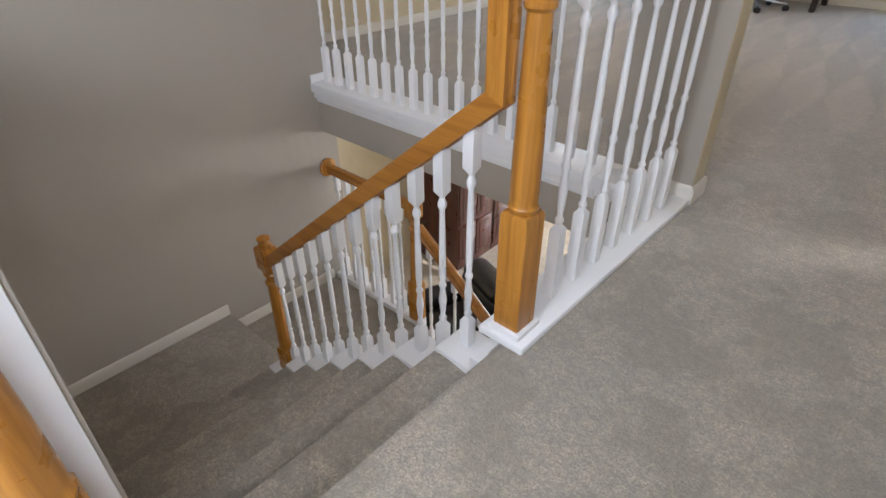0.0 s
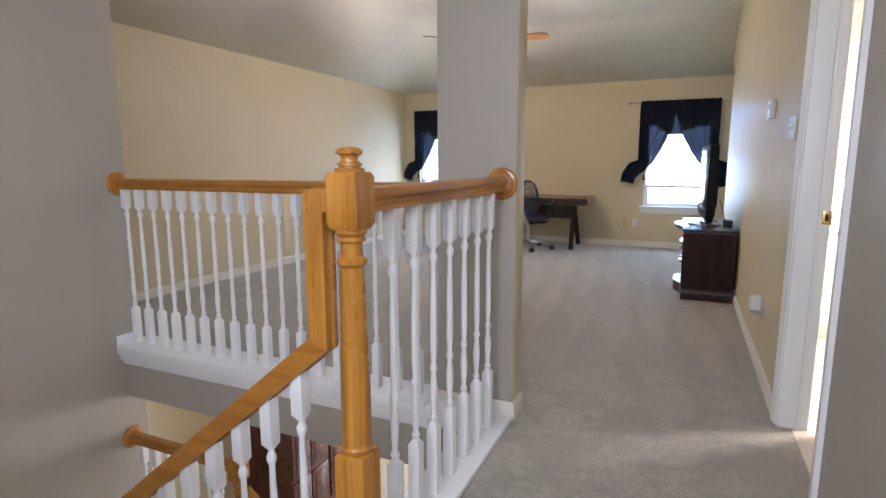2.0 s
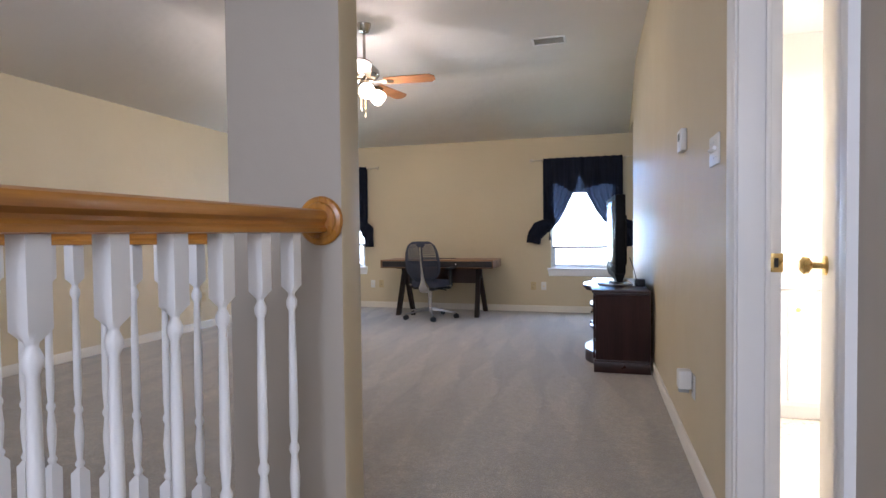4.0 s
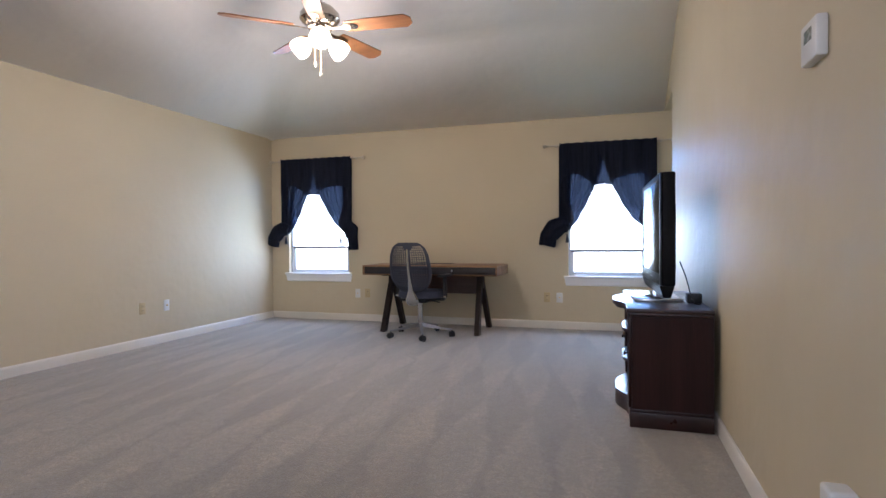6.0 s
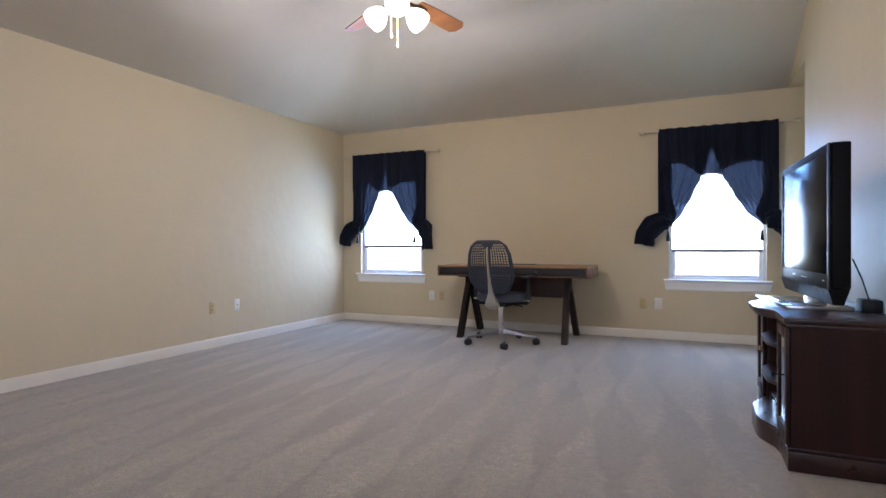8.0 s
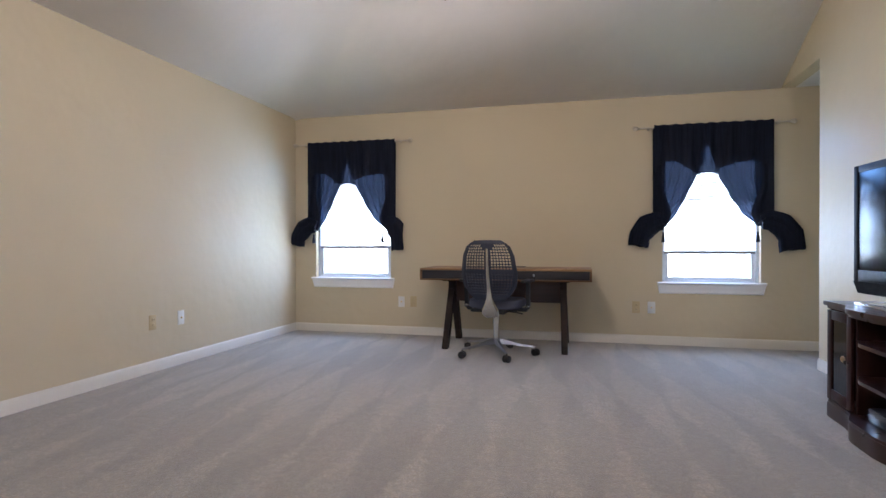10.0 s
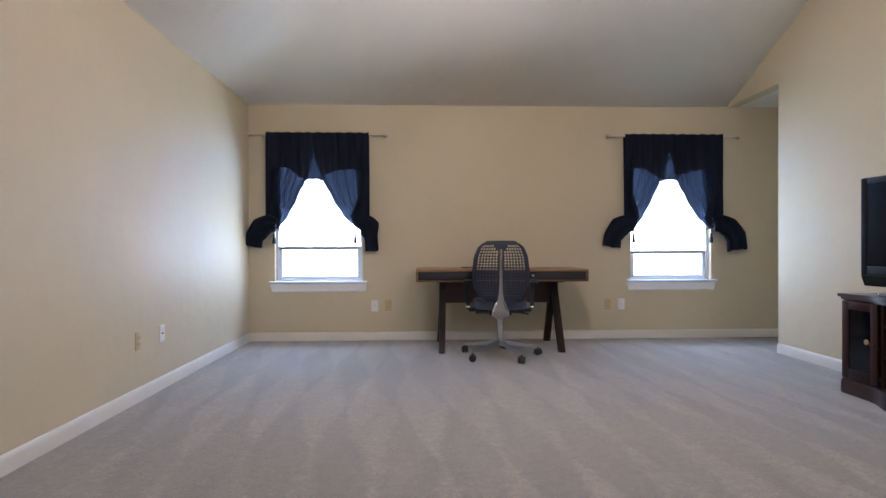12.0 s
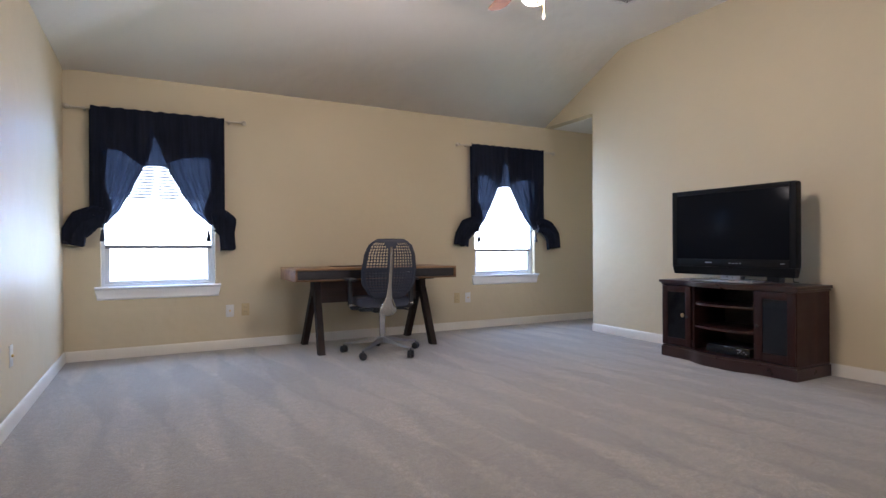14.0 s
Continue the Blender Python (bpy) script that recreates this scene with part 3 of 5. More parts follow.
part("latch_hole_patch", boxes((XR + 0.102, XR + 0.114, DY1 - 0.0222, DY1 - 0.0206, 1.0, 1.03)), HOLE_SHADE, strike)

# ---------------------------------------------------------------- windows
VINYL = plain("white vinyl window frame", (0.72, 0.74, 0.76), 0.35, vary=0.02)
k = Nodes("window glass")
clear = k.node("ShaderNodeBsdfTransparent")
gloss = k.node("ShaderNodeBsdfGlossy", Roughness=0.02)
blend = k.node("ShaderNodeMixShader", Fac=0.06)
k.tree.links.new(clear.outputs[0], blend.inputs[1])
k.tree.links.new(gloss.outputs[0], blend.inputs[2])
k.tree.links.new(blend.outputs[0], k.tree.nodes["Material Output"].inputs[0])
PANE = k.mat
# Near-black slats: their silhouette against the daylight is painted into the colour.
BLIND = plain("vinyl blind slat in backlit shade", (0.09, 0.095, 0.105), 0.4, vary=0.02)


def fabric(name, colour, see_through):
    """Dark woven cloth; the single layer lets some light pass between its threads."""
    k = Nodes(name)
    v = k.mapped((900, 900, 900))
    weave = k.noise(1.0, 1, v)
    slub = k.noise(60, 3, k.mapped((1, 1, 0.05)))
    col = k.mix(k.ramp(slub, (0.3, 0.0), (0.7, 1.0)), tuple(c * 0.7 for c in colour), tuple(c * 1.3 for c in colour))
    k.done(col, 0.85, k.bump(weave, 0.3, 0.0008), 0.0, Specular_IOR_Level=0.15)
    if see_through:
        t = k.node("ShaderNodeBsdfTransparent", Color=(0.38, 0.56, 1.0, 1))
        m = k.node("ShaderNodeMixShader", Fac=k.ramp(slub, (0.3, see_through * 0.6), (0.7, see_through * 1.3)))
        k.tree.links.new(k.shader.outputs[0], m.inputs[1])
        k.tree.links.new(t.outputs[0], m.inputs[2])
        k.tree.links.new(m.outputs[0], k.tree.nodes["Material Output"].inputs[0])
    return k.mat


NAVY = fabric("navy curtain cloth", (0.010, 0.012, 0.022), 0.0)
SHEER = fabric("sheer navy curtain cloth", (0.008, 0.011, 0.024), 0.034)
ROD = plain("pale cream curtain rod", (0.60, 0.53, 0.42), 0.4)
TASSEL = plain("navy tassel cord", (0.012, 0.014, 0.024), 0.8)


def window(name, a, b, zm):
    w = tagged(new(name), "white single-hung window with a moulded sill", "window", "", "structure")
    y0, y1 = YW + 0.055, YW + 0.115
    f = 0.028
    part("window_frame", boxes((a, a + f, y0, y1, SILL, HEAD), (b - f, b, y0, y1, SILL, HEAD), (a + f, b - f, y0, y1, HEAD - f, HEAD), (a + f, b - f, y0, y1, SILL, SILL + 0.02), r=0.003), VINYL, w)
    # The white rail's backlit shade is put into this darker grey.
    part("meeting_rail", boxes((a + f, b - f, y0 + 0.004, y1 - 0.02, zm - 0.018, zm + 0.014), r=0.003), plain("white vinyl darkened as backlit", (0.25, 0.26, 0.28), 0.45), w, "meeting rail darkened as if backlit")
    part("lower_sash", boxes((a + f, a + f + 0.035, y0 + 0.01, y1 - 0.02, SILL + 0.02, zm), (b - f - 0.035, b - f, y0 + 0.01, y1 - 0.02, SILL + 0.02, zm), (a + f + 0.035, b - f - 0.035, y0 + 0.01, y1 - 0.02, SILL + 0.02, SILL + 0.05), r=0.003), VINYL, w)
    for za, zb in ((SILL + 0.05, zm), (zm + 0.014, HEAD - f)):
        ob = part("pane", boxes((a + f, b - f, y0 + 0.03, y0 + 0.034, za, zb)), PANE, w)
        ob.visible_shadow = False
    bm = bmesh.new()
    prof = [(-0.05, 0.002), (0.042, 0.002), (0.048, -0.004), (0.046, -0.014), (0.036, -0.018), (0.020, -0.024), (0.017, -0.050), (0.012, -0.075), (0.014, -0.100), (0.006, -0.112), (0.001, -0.113), (0.001, -0.02), (-0.05, -0.02)]
    rings = []
    for x, d in ((a - 0.045, 0.0), (b + 0.045, 0.0)):
        rings.append([(x + (0.018 if x < (a + b) / 2 else -0.018) * min(1, max(0, (-z - 0.018) / 0.06)), YW - p, SILL + z) for p, z in prof])
    rings = [[(x, y if y < YW - 0.0005 else YW - 0.001, z) for x, y, z in r] for r in rings]
    part("window_sill", ring_loft(bm, rings), WHITE, w)
    part("inner_sill", boxes((a, b, YW, YW + 0.055, SILL - 0.018, SILL + 0.001)), WHITE, w)
    return w


for i, (a, b) in enumerate(WINDOWS):
    window(f"window_{i + 1}", a, b, (0.968, 0.915)[i])


def blind(a, b, low):
    t = thing("window_blind", "horizontal blind raised halfway up the window, slats darkened as if backlit", "blind", ((a + b) / 2, YW + 0.03, low), group="blinds behind the curtains")
    h = (b - a) / 2 - 0.01
    part("head_rail", boxes((-h, h, -0.018, 0.018, HEAD - low - 0.035, HEAD - low - 0.002), r=0.002), BLIND, t)
    part("bottom_rail", boxes((-h, h, -0.010, 0.010, 0, 0.007), r=0.001), VINYL, t)
    bm = bmesh.new()
    z = 0.035
    while z < HEAD - low - 0.045:
        rings = [[(x, -0.012, z + 0.0055), (x, 0.0, z + 0.0005), (x, 0.012, z - 0.007), (x, 0.012, z - 0.0055), (x, 0.0, z + 0.002), (x, -0.012, z + 0.007)] for x in (-h, h)]
        ring_loft(bm, rings)
        z += 0.027
    part("slats", bm, BLIND, t)
    bm = bmesh.new()
    for x in (-h * 0.7, 0, h * 0.7):
        tube(bm, [(x, -0.0135, 0.01), (x, -0.0135, HEAD - low - 0.03)], 0.0012, 5)
    part("cord", bm, BLIND, t)


for a, b in WINDOWS:
    blind(a, b, 1.37)


def sheet(name, cols, rows, place, material, parent, label=""):
    """A cloth surface from place(u, v), with a little thickness."""
    bm = bmesh.new()
    grid = [[bm.verts.new(place(i / cols, j / rows)) for i in range(cols + 1)] for j in range(rows + 1)]
    for j in range(rows):
        for i in range(cols):
            bm.faces.new((grid[j][i], grid[j][i + 1], grid[j + 1][i + 1], grid[j + 1][i]))
    ob = part(name, bm, material, parent, label, True, 180)
    return ob


def lerp_table(table, v):
    for (a, x), (b, y) in zip(table, table[1:]):
        if v <= b:
            s = (v - a) / (b - a) if b > a else 0
            s = s * s * (3 - 2 * s) * 0.5 + s * 0.5
            return x + (y - x) * s
    return table[-1][1]


def curtain(xc, flare_l, flare_r, seed):
    """A valance with a V-shaped parting over two panels that are tied back, on a slim rod."""
    t = thing("curtain", "dark navy curtain with parted valance, tied back with tassels", "curtain", (xc, YW - 0.055, 1.0), group="curtains of the loft windows")
    rnd = random.Random(seed)
    top = 1.155

    def bottom(x):
        if x < -0.145:
            s = (x + 0.52) / 0.375
            return 0.735 + 0.07 * math.sin(math.pi * min(1, s * 1.12)) - 0.06 * s ** 3 - (0.05 if x < -0.50 else 0)
        if x < -0.075:
            return 0.675 + (x + 0.145) / 0.07 * 0.345
        if x < 0.05:
            return 1.02 - (x + 0.075) / 0.125 * 0.335
        s = (x - 0.05) / 0.47
        return 0.685 + 0.115 * math.sin(math.pi * min(1, 0.12 + s * 0.62)) - 0.02 - 0.05 * s ** 6

    def valance(u, v):
        x = -0.525 + 1.05 * u
        zb = bottom(x)
        z = top + (zb - top) * v + 0.004 * math.sin(x * 60 + seed) * (v < 0.02)
        fold = 0.010 * math.sin(x * 38 + seed) + 0.006 * math.sin(x * 71 + 1.3 * seed)
        return (x, -0.028 + fold * (0.3 + 0.7 * v) * -1, z)

    val = sheet("valance", 96, 14, valance, NAVY, t, "opaque dark valance with a V-shaped parting")

    def lining(u, v):
        x = -0.15 + 0.21 * u
        return (x, -0.012 + 0.004 * math.sin(x * 90), 1.06 + (0.668 + 0.008 * math.sin(u * 3.1) - 1.06) * v)

    sheet("valance_lining", 12, 10, lining, SHEER, t, "sheer navy lining in the parting")

    # two tied-back panels
    inner_l = ((0, -0.02), (0.35, -0.07), (0.50, -0.135), (0.68, -0.215), (0.85, -0.30), (1.0, -0.41))
    inner_r = ((0, 0.02), (0.35, 0.015), (0.50, 0.055), (0.68, 0.15), (0.85, 0.25), (1.0, 0.40))
    for name, inner, outer, sgn in (("left", inner_l, -0.522, -1), ("right", inner_r, 0.515, 1)):
        def panel(u, v, inner=inner, outer=outer, sgn=sgn):
            xi = lerp_table(inner, v)
            xo = outer + sgn * 0.012 * math.sin(v * 5 + seed) - (0.0 if v < 0.8 else sgn * (v - 0.8) * 0.18)
            x = xo + (xi - xo) * u
            z = 1.13 - (1.13 - 0.185) * v - 0.035 * u * max(0, v - 0.5) * 2 * (1 - 0.3 * v)
            fold = 0.017 * math.sin(u * 34 + 2 * math.sin(v * 2 + seed)) + 0.008 * math.sin(u * 61 + seed)
            return (x, 0.012 - 0.012 * (1 - v) + fold * (0.35 + 0.65 * v) * 0.8, z)
        sheet("panel", 60, 30, panel, SHEER, t, "sheer navy panel gathered to the side")

        # the double fold that hangs down the outer edge
        def hem(u, v, outer=outer, sgn=sgn, inner=inner):
            xo = outer + sgn * 0.014
            wide = 0.12 + 0.02 * math.sin(v * 4 + seed)
            if v > 0.62:
                xi = lerp_table(inner, v)
                wide = wide + (abs(xi - xo) - wide) * ((v - 0.62) / 0.38) ** 1.5
            x = xo - sgn * wide * u
            z = 1.12 - (1.12 - 0.185) * v - 0.03 * u * max(0, v - 0.6)
            return (x, -0.014 + 0.012 * math.sin(u * 9 + seed + v * 2), z)
        sheet("side_fold", 14, 26, hem, NAVY, t, "doubled dark side fold")

        # the tail that flares out below the tie
        flare = flare_l if sgn < 0 else flare_r
        ex, ez, hw = flare
        line = [(sgn * 0.42, 0.20), (sgn * 0.49, 0.215), (sgn * (0.49 + (abs(ex) - 0.49) * 0.55), 0.17), (ex * 0.98, 0.08), (ex, ez)]
        wide = (0.07, 0.10, 0.115, hw * 1.1, hw * 1.1)
        bm = bmesh.new()
        rings = []
        for i in range(13):
            s = i / 12 * 4
            n0 = min(3, int(s))
            f = s - n0
            ax, az = line[n0]
            bx, bz = line[n0 + 1]
            dx, dz = bx - ax, bz - az
            d = math.hypot(dx, dz)
            px, pz = -dz / d, dx / d
            if i:
                px, pz = 0.5 * px + 0.5 * last[0], 0.5 * pz + 0.5 * last[1]
                d = math.hypot(px, pz)
                px, pz = px / d, pz / d
            last = (px, pz)
            cx, cz = ax + dx * f, az + dz * f
            w = wide[n0] + (wide[n0 + 1] - wide[n0]) * f
            ring = []
            for q in range(28):
                a = 2 * math.pi * q / 28
                ripple = 1 + 0.22 * math.sin(a * 5 + seed * 2 + i * 0.25) * min(1, i / 4)
                off = w * math.cos(a)
                ring.append((cx + px * off, -0.022 - 0.03 * math.sin(a) * ripple - 0.012 * math.sin(off * 70 + seed), cz + pz * off + 0.012 * math.sin(a * 3 + seed) * (i == 12)))
            rings.append(ring)
        part("tail", ring_loft(bm, rings), NAVY, t, "loose dark tail below the tie")

        # tie cord with its tassel
        xt = sgn * (0.44 if sgn < 0 else 0.385)
        bm = bmesh.new()
        pts = [(xt + sgn * 0.07 * math.cos(q), -0.03 - 0.02 * math.sin(q), 0.19 + 0.05 * sgn * math.cos(q) * sgn) for q in [math.pi * i / 8 for i in range(9)]]
        tube(bm, pts, 0.005, 6)
        cord = part("tie_cord", bm, TASSEL, t)
        bm = bmesh.new()
        lathe(bm, [(0.003, 0.165), (0.003, 0.115), (0.010, 0.108), (0.012, 0.098), (0.008, 0.090), (0.014, 0.070), (0.020, 0.02), (0.019, 0.012)], 10, at=(xt, -0.045))
        part("tassel", bm, TASSEL, cord)
    bm = bmesh.new()
    tube(bm, [(-0.66, 0.0, 1.135), (0.66, 0.0, 1.135)], 0.008, 10)
    rod = part("rod", bm, ROD, t, "slim cream curtain rod")
    for sgn in (-1, 1):
        bm = bmesh.new()
        m = Matrix.Translation((sgn * 0.655, 0, 1.135)) @ Euler((0, radians(90 * sgn), 0)).to_matrix().to_4x4()
        lathe(bm, [(0.008, 0), (0.014, 0.006), (0.010, 0.014), (0.018, 0.026), (0.024, 0.042), (0.020, 0.056), (0.006, 0.066)], 12, m=m)
        part("finial", bm, ROD, rod)
        part("bracket", boxes((sgn * 0.57 - 0.008, sgn * 0.57 + 0.008, -0.004, 0.054, 1.12, 1.15), r=0.002), ROD, rod)
    return t


curtain(-3.785, (-0.655, -0.01, 0.085), (0.555, -0.06, 0.062), 1.0)
curtain(-0.062, (-0.67, -0.02, 0.090), (0.68, -0.06, 0.105), 2.4)


# ---------------------------------------------------------------- desk
WALNUT = wood("worn walnut desk top", (0.13, 0.066, 0.030), (0.27, 0.145, 0.068), 0.5, 1.0, 0, shine=0.3)
DARKWOOD = wood("dark brown desk leg", (0.014, 0.009, 0.007), (0.032, 0.020, 0.015), 0.6, 1.0, 2, shine=0.2)
DRAWER = plain("dark grey-brown drawer front", (0.020, 0.018, 0.020), 0.6)
MODESTY = wood("dark red-brown panel", (0.045, 0.020, 0.014), (0.08, 0.036, 0.024), 0.4, 1.0, 0)
DX0, DX1, DYF, DYB = -2.770, -1.185, 7.80, 8.42
desk = thing("desk", "wooden desk with dark drawers on splayed black legs", "desk", ((DX0 + DX1) / 2, (DYF + DYB) / 2, 0))
hx, hy = (DX1 - DX0) / 2, (DYB - DYF) / 2
part("desktop", soft_box(-hx, hx, -hy, hy, 0.750, 0.768, 0.003), wood("worn tan desktop", (0.24, 0.13, 0.058), (0.42, 0.25, 0.125), 0.5, 1.0, 0, shine=0.3), desk, "worn walnut desktop")
part("desk_tray", boxes((-hx, hx, -hy, hy, 0.655, 0.667), (-hx, -hx + 0.018, -hy, hy, 0.667, 0.750), (hx - 0.018, hx, -hy, hy, 0.667, 0.750), (-hx + 0.018, hx - 0.018, hy - 0.018, hy, 0.667, 0.750), r=0.0015), WALNUT, desk)
for a, b in ((-hx + 0.02, -hx + 0.515), (-0.295, 0.295), (hx - 0.515, hx - 0.02)):
    d = part("drawer", soft_box(a, b, -hy + 0.016, -hy + 0.05, 0.670, 0.747, 0.003), DRAWER, desk, "dark recessed drawer front")
    if a < 0 < b:
        part("latch", soft_box(b - 0.022, b - 0.004, -hy + 0.008, -hy + 0.016, 0.700, 0.720, 0.002), plain("steel latch", (0.6, 0.6, 0.6), 0.3, 1.0), d, "small steel latch")
part("desk_mat", boxes((-0.34, 0.16, 0.08, 0.26, 0.768, 0.772), r=0.001), DARKWOOD, desk, "thin dark strip let into the desktop")
part("modesty_panel", soft_box(-hx + 0.285, hx - 0.285, 0.03, 0.05, 0.43, 0.655, 0.002), MODESTY, desk, "dark red-brown panel below the desktop")
for sgn in (-1, 1):
    x = sgn * (hx - 0.255)
    xf = sgn * (hx - 0.265 + 0.01)
    part("leg_block", boxes((x - 0.03, x + 0.03, -0.075, 0.075, 0.50, 0.640), (x - 0.06 , x + 0.06, -0.20, 0.20, 0.640, 0.655), r=0.003), DARKWOOD, desk)
    for y_foot in (-hy + 0.055, hy + 0.05):
        s = 1 if y_foot > 0 else -1
        bm = bmesh.new()
        rings = []
        for y, z in ((s * 0.045, 0.56), (y_foot, 0.0)):
            rings.append([(x + dx + (sgn * 0.018 if z == 0 else 0), y + dy, z) for dx, dy in ((-0.028, -0.040), (0.028, -0.040), (0.028, 0.040), (-0.028, 0.040))])
        ring_loft(bm, rings)
        part("leg", bm, DARKWOOD, desk)

# ---------------------------------------------------------------- office chair
CHROME = plain("polished chrome", (0.56, 0.54, 0.50), 0.05, 1.0, vary=0.02, relief=0.0)
CHAIR = plain("navy-grey plastic shell", (0.024, 0.028, 0.046), 0.5)
SEATC = plain("navy-grey seat cloth", (0.060, 0.064, 0.090), 0.85, relief=0.3)
BLACK = plain("black plastic", (0.012, 0.012, 0.013), 0.45)
# Colour darkened for the mirrored carpet, roughened against window glare.
BASE_CHROME = plain("dark rough chrome star base", (0.36, 0.36, 0.38), 0.34, 1.0, vary=0.05)
chair = thing("office_chair", "navy-grey office chair with pierced back and chrome spine", "chair", (-2.020, 7.69, 0), -6)


def back_half(z):
    """Half width of the backrest at height z."""
    return lerp_table(((0.50, 0.10), (0.56, 0.180), (0.64, 0.230), (0.74, 0.240), (0.88, 0.222), (0.96, 0.192), (1.005, 0.145), (1.02, 0.11)), z)


def back_place(x, z):
    y = -0.235 + 0.55 * x * x * 1.2 - 0.05 * math.sin((z - 0.5) * 4.2) - (z - 0.75) * 0.10
    return (x, y, z)


bm = bmesh.new()
NC, NR = 18, 21
ZA, ZB = 0.505, 1.018


def cell_point(c, r):
    z = ZA + (ZB - ZA) * r / NR
    return back_place((2 * c / NC - 1) * back_half(z), z)


cache = {}


def corner(c, r):
    key = (round(c, 4), round(r, 4))
    if key not in cache:
        cache[key] = bm.verts.new(cell_point(c, r))
    return cache[key]


for r in range(NR):
    for c in range(NC):
        solid_cell = c in (0, NC - 1) or r in (0, 1, NR - 1) or c in (8, 9) or r == 10 or (c in (6, 7, 10, 11) and r > NR - 4 + (c in (6, 11)))
        q = [corner(c, r), corner(c + 1, r), corner(c + 1, r + 1), corner(c, r + 1)]
        if solid_cell:
            bm.faces.new(q)
            continue
        h = 0.40 if r > 10 else 0.28
        hole = []
        for i in range(8):
            a = 2 * math.pi * (i + 0.5) / 8 - math.pi / 2 - math.pi / 4 - math.pi / 8
            hole.append(bm.verts.new(cell_point(c + 0.5 + h * math.cos(a) * 1.05, r + 0.5 + h * math.sin(a) * 1.05)))
        for i in range(4):
            a0, a1 = hole[(2 * i) % 8], hole[(2 * i + 1) % 8]
            b0 = hole[(2 * i + 2) % 8]
            bm.faces.new((q[i], q[(i + 1) % 4], a1, a0))
            bm.faces.new((q[(i + 1) % 4], b0, a1))
ob = part("backrest", bm, CHAIR, chair, "pierced navy-grey plastic backrest")
sm = ob.modifiers.new("thick", "SOLIDIFY")
sm.thickness, sm.offset = 0.012, 0
# rim round the back
bm = bmesh.new()
rim = []
for i in range(21):
    z = ZA + (ZB - ZA) * i / 20
    rim.append(back_place(back_half(z), z))
left_rim = [(-x, y, z) for x, y, z in rim]
tube(bm, left_rim + [back_place(0, ZB + 0.002)] + rim[::-1], 0.008, 6)
part("back_rim", bm, CHAIR, chair)
# chrome spine: a drop that narrows upwards
bm = bmesh.new()
rings = []
for z, w, d in ((0.352, 0.026, 0.03), (0.362, 0.054, 0.045), (0.392, 0.078, 0.054), (0.43, 0.072, 0.050), (0.48, 0.046, 0.036), (0.53, 0.028, 0.026), (0.60, 0.019, 0.019), (0.67, 0.015, 0.015), (0.75, 0.013, 0.012), (0.85, 0.012, 0.010), (0.93, 0.012, 0.009), (0.955, 0.010, 0.006)):
    y = back_place(0, max(z, 0.55))[1] - 0.014 + max(0, 0.55 - z) * 0.25
    rings.append([(w * math.cos(2 * math.pi * i / 18), y + d * 0.6 * math.sin(2 * math.pi * i / 18), z) for i in range(18)])
part("spine", ring_loft(bm, rings), CHROME, chair, "polished chrome drop-shaped spine")
bm = bmesh.new()
rings = []
for z, f in ((0.420, 0.90), (0.430, 0.985), (0.46, 1.0), (0.495, 0.97), (0.506, 0.85)):
    ring = []
    for i in range(32):
        a = 2 * math.pi * i / 32
        cx, sy = math.cos(a), math.sin(a)
        ex = 0.245 * f * math.copysign(abs(cx) ** 0.55, cx)
        ey = 0.225 * f * math.copysign(abs(sy) ** 0.6, sy)
        ring.append((ex, 0.06 + ey, z - 0.012 * max(0, ey - 0.1) * 4 + 0.006 * (abs(ex) / 0.245) ** 2))
    rings.append(ring)
part("seat", ring_loft(bm, rings), SEATC, chair, "padded navy-grey seat")
part("mechanism", soft_box(-0.10, 0.10, -0.10, 0.14, 0.372, 0.422, 0.012), BLACK, chair)
bm = bmesh.new()
tube(bm, [(0.08, -0.03, 0.40), (0.20, -0.04, 0.392), (0.25, -0.045, 0.382)], 0.007, 8)
part("lever", bm, BLACK, chair)
part("lever_paddle", soft_box(-0.22, -0.10, -0.08, 0.0, 0.385, 0.415, 0.01), BLACK, chair)
for sgn in (-1, 1):
    bm = bmesh.new()
    sweep(bm, [(-0.016, -0.022), (0.016, -0.022), (0.016, 0.022), (-0.016, 0.022)], [(sgn * 0.09, 0.03, 0.41), (sgn * 0.262, 0.03, 0.41), (sgn * 0.285, 0.03, 0.435), (sgn * 0.285, 0.02, 0.655)], up=(0, 1, 0))
    arm = part("armrest", bm, BLACK, chair, "black armrest")
    part("arm_pad", soft_box(sgn * 0.285 - 0.04, sgn * 0.285 + 0.04, -0.10, 0.15, 0.655, 0.680, 0.010), BLACK, arm)
    part("arm_cap", soft_box(sgn * 0.285 - 0.019, sgn * 0.285 + 0.019, -0.006, 0.046, 0.425, 0.45, 0.006), CHROME, arm)
bm = bmesh.new()
lathe(bm, [(0.026, 0.13), (0.026, 0.28), (0.031, 0.28), (0.031, 0.375)], 18)
part("column", bm, CHROME, chair, "chrome gas lift")
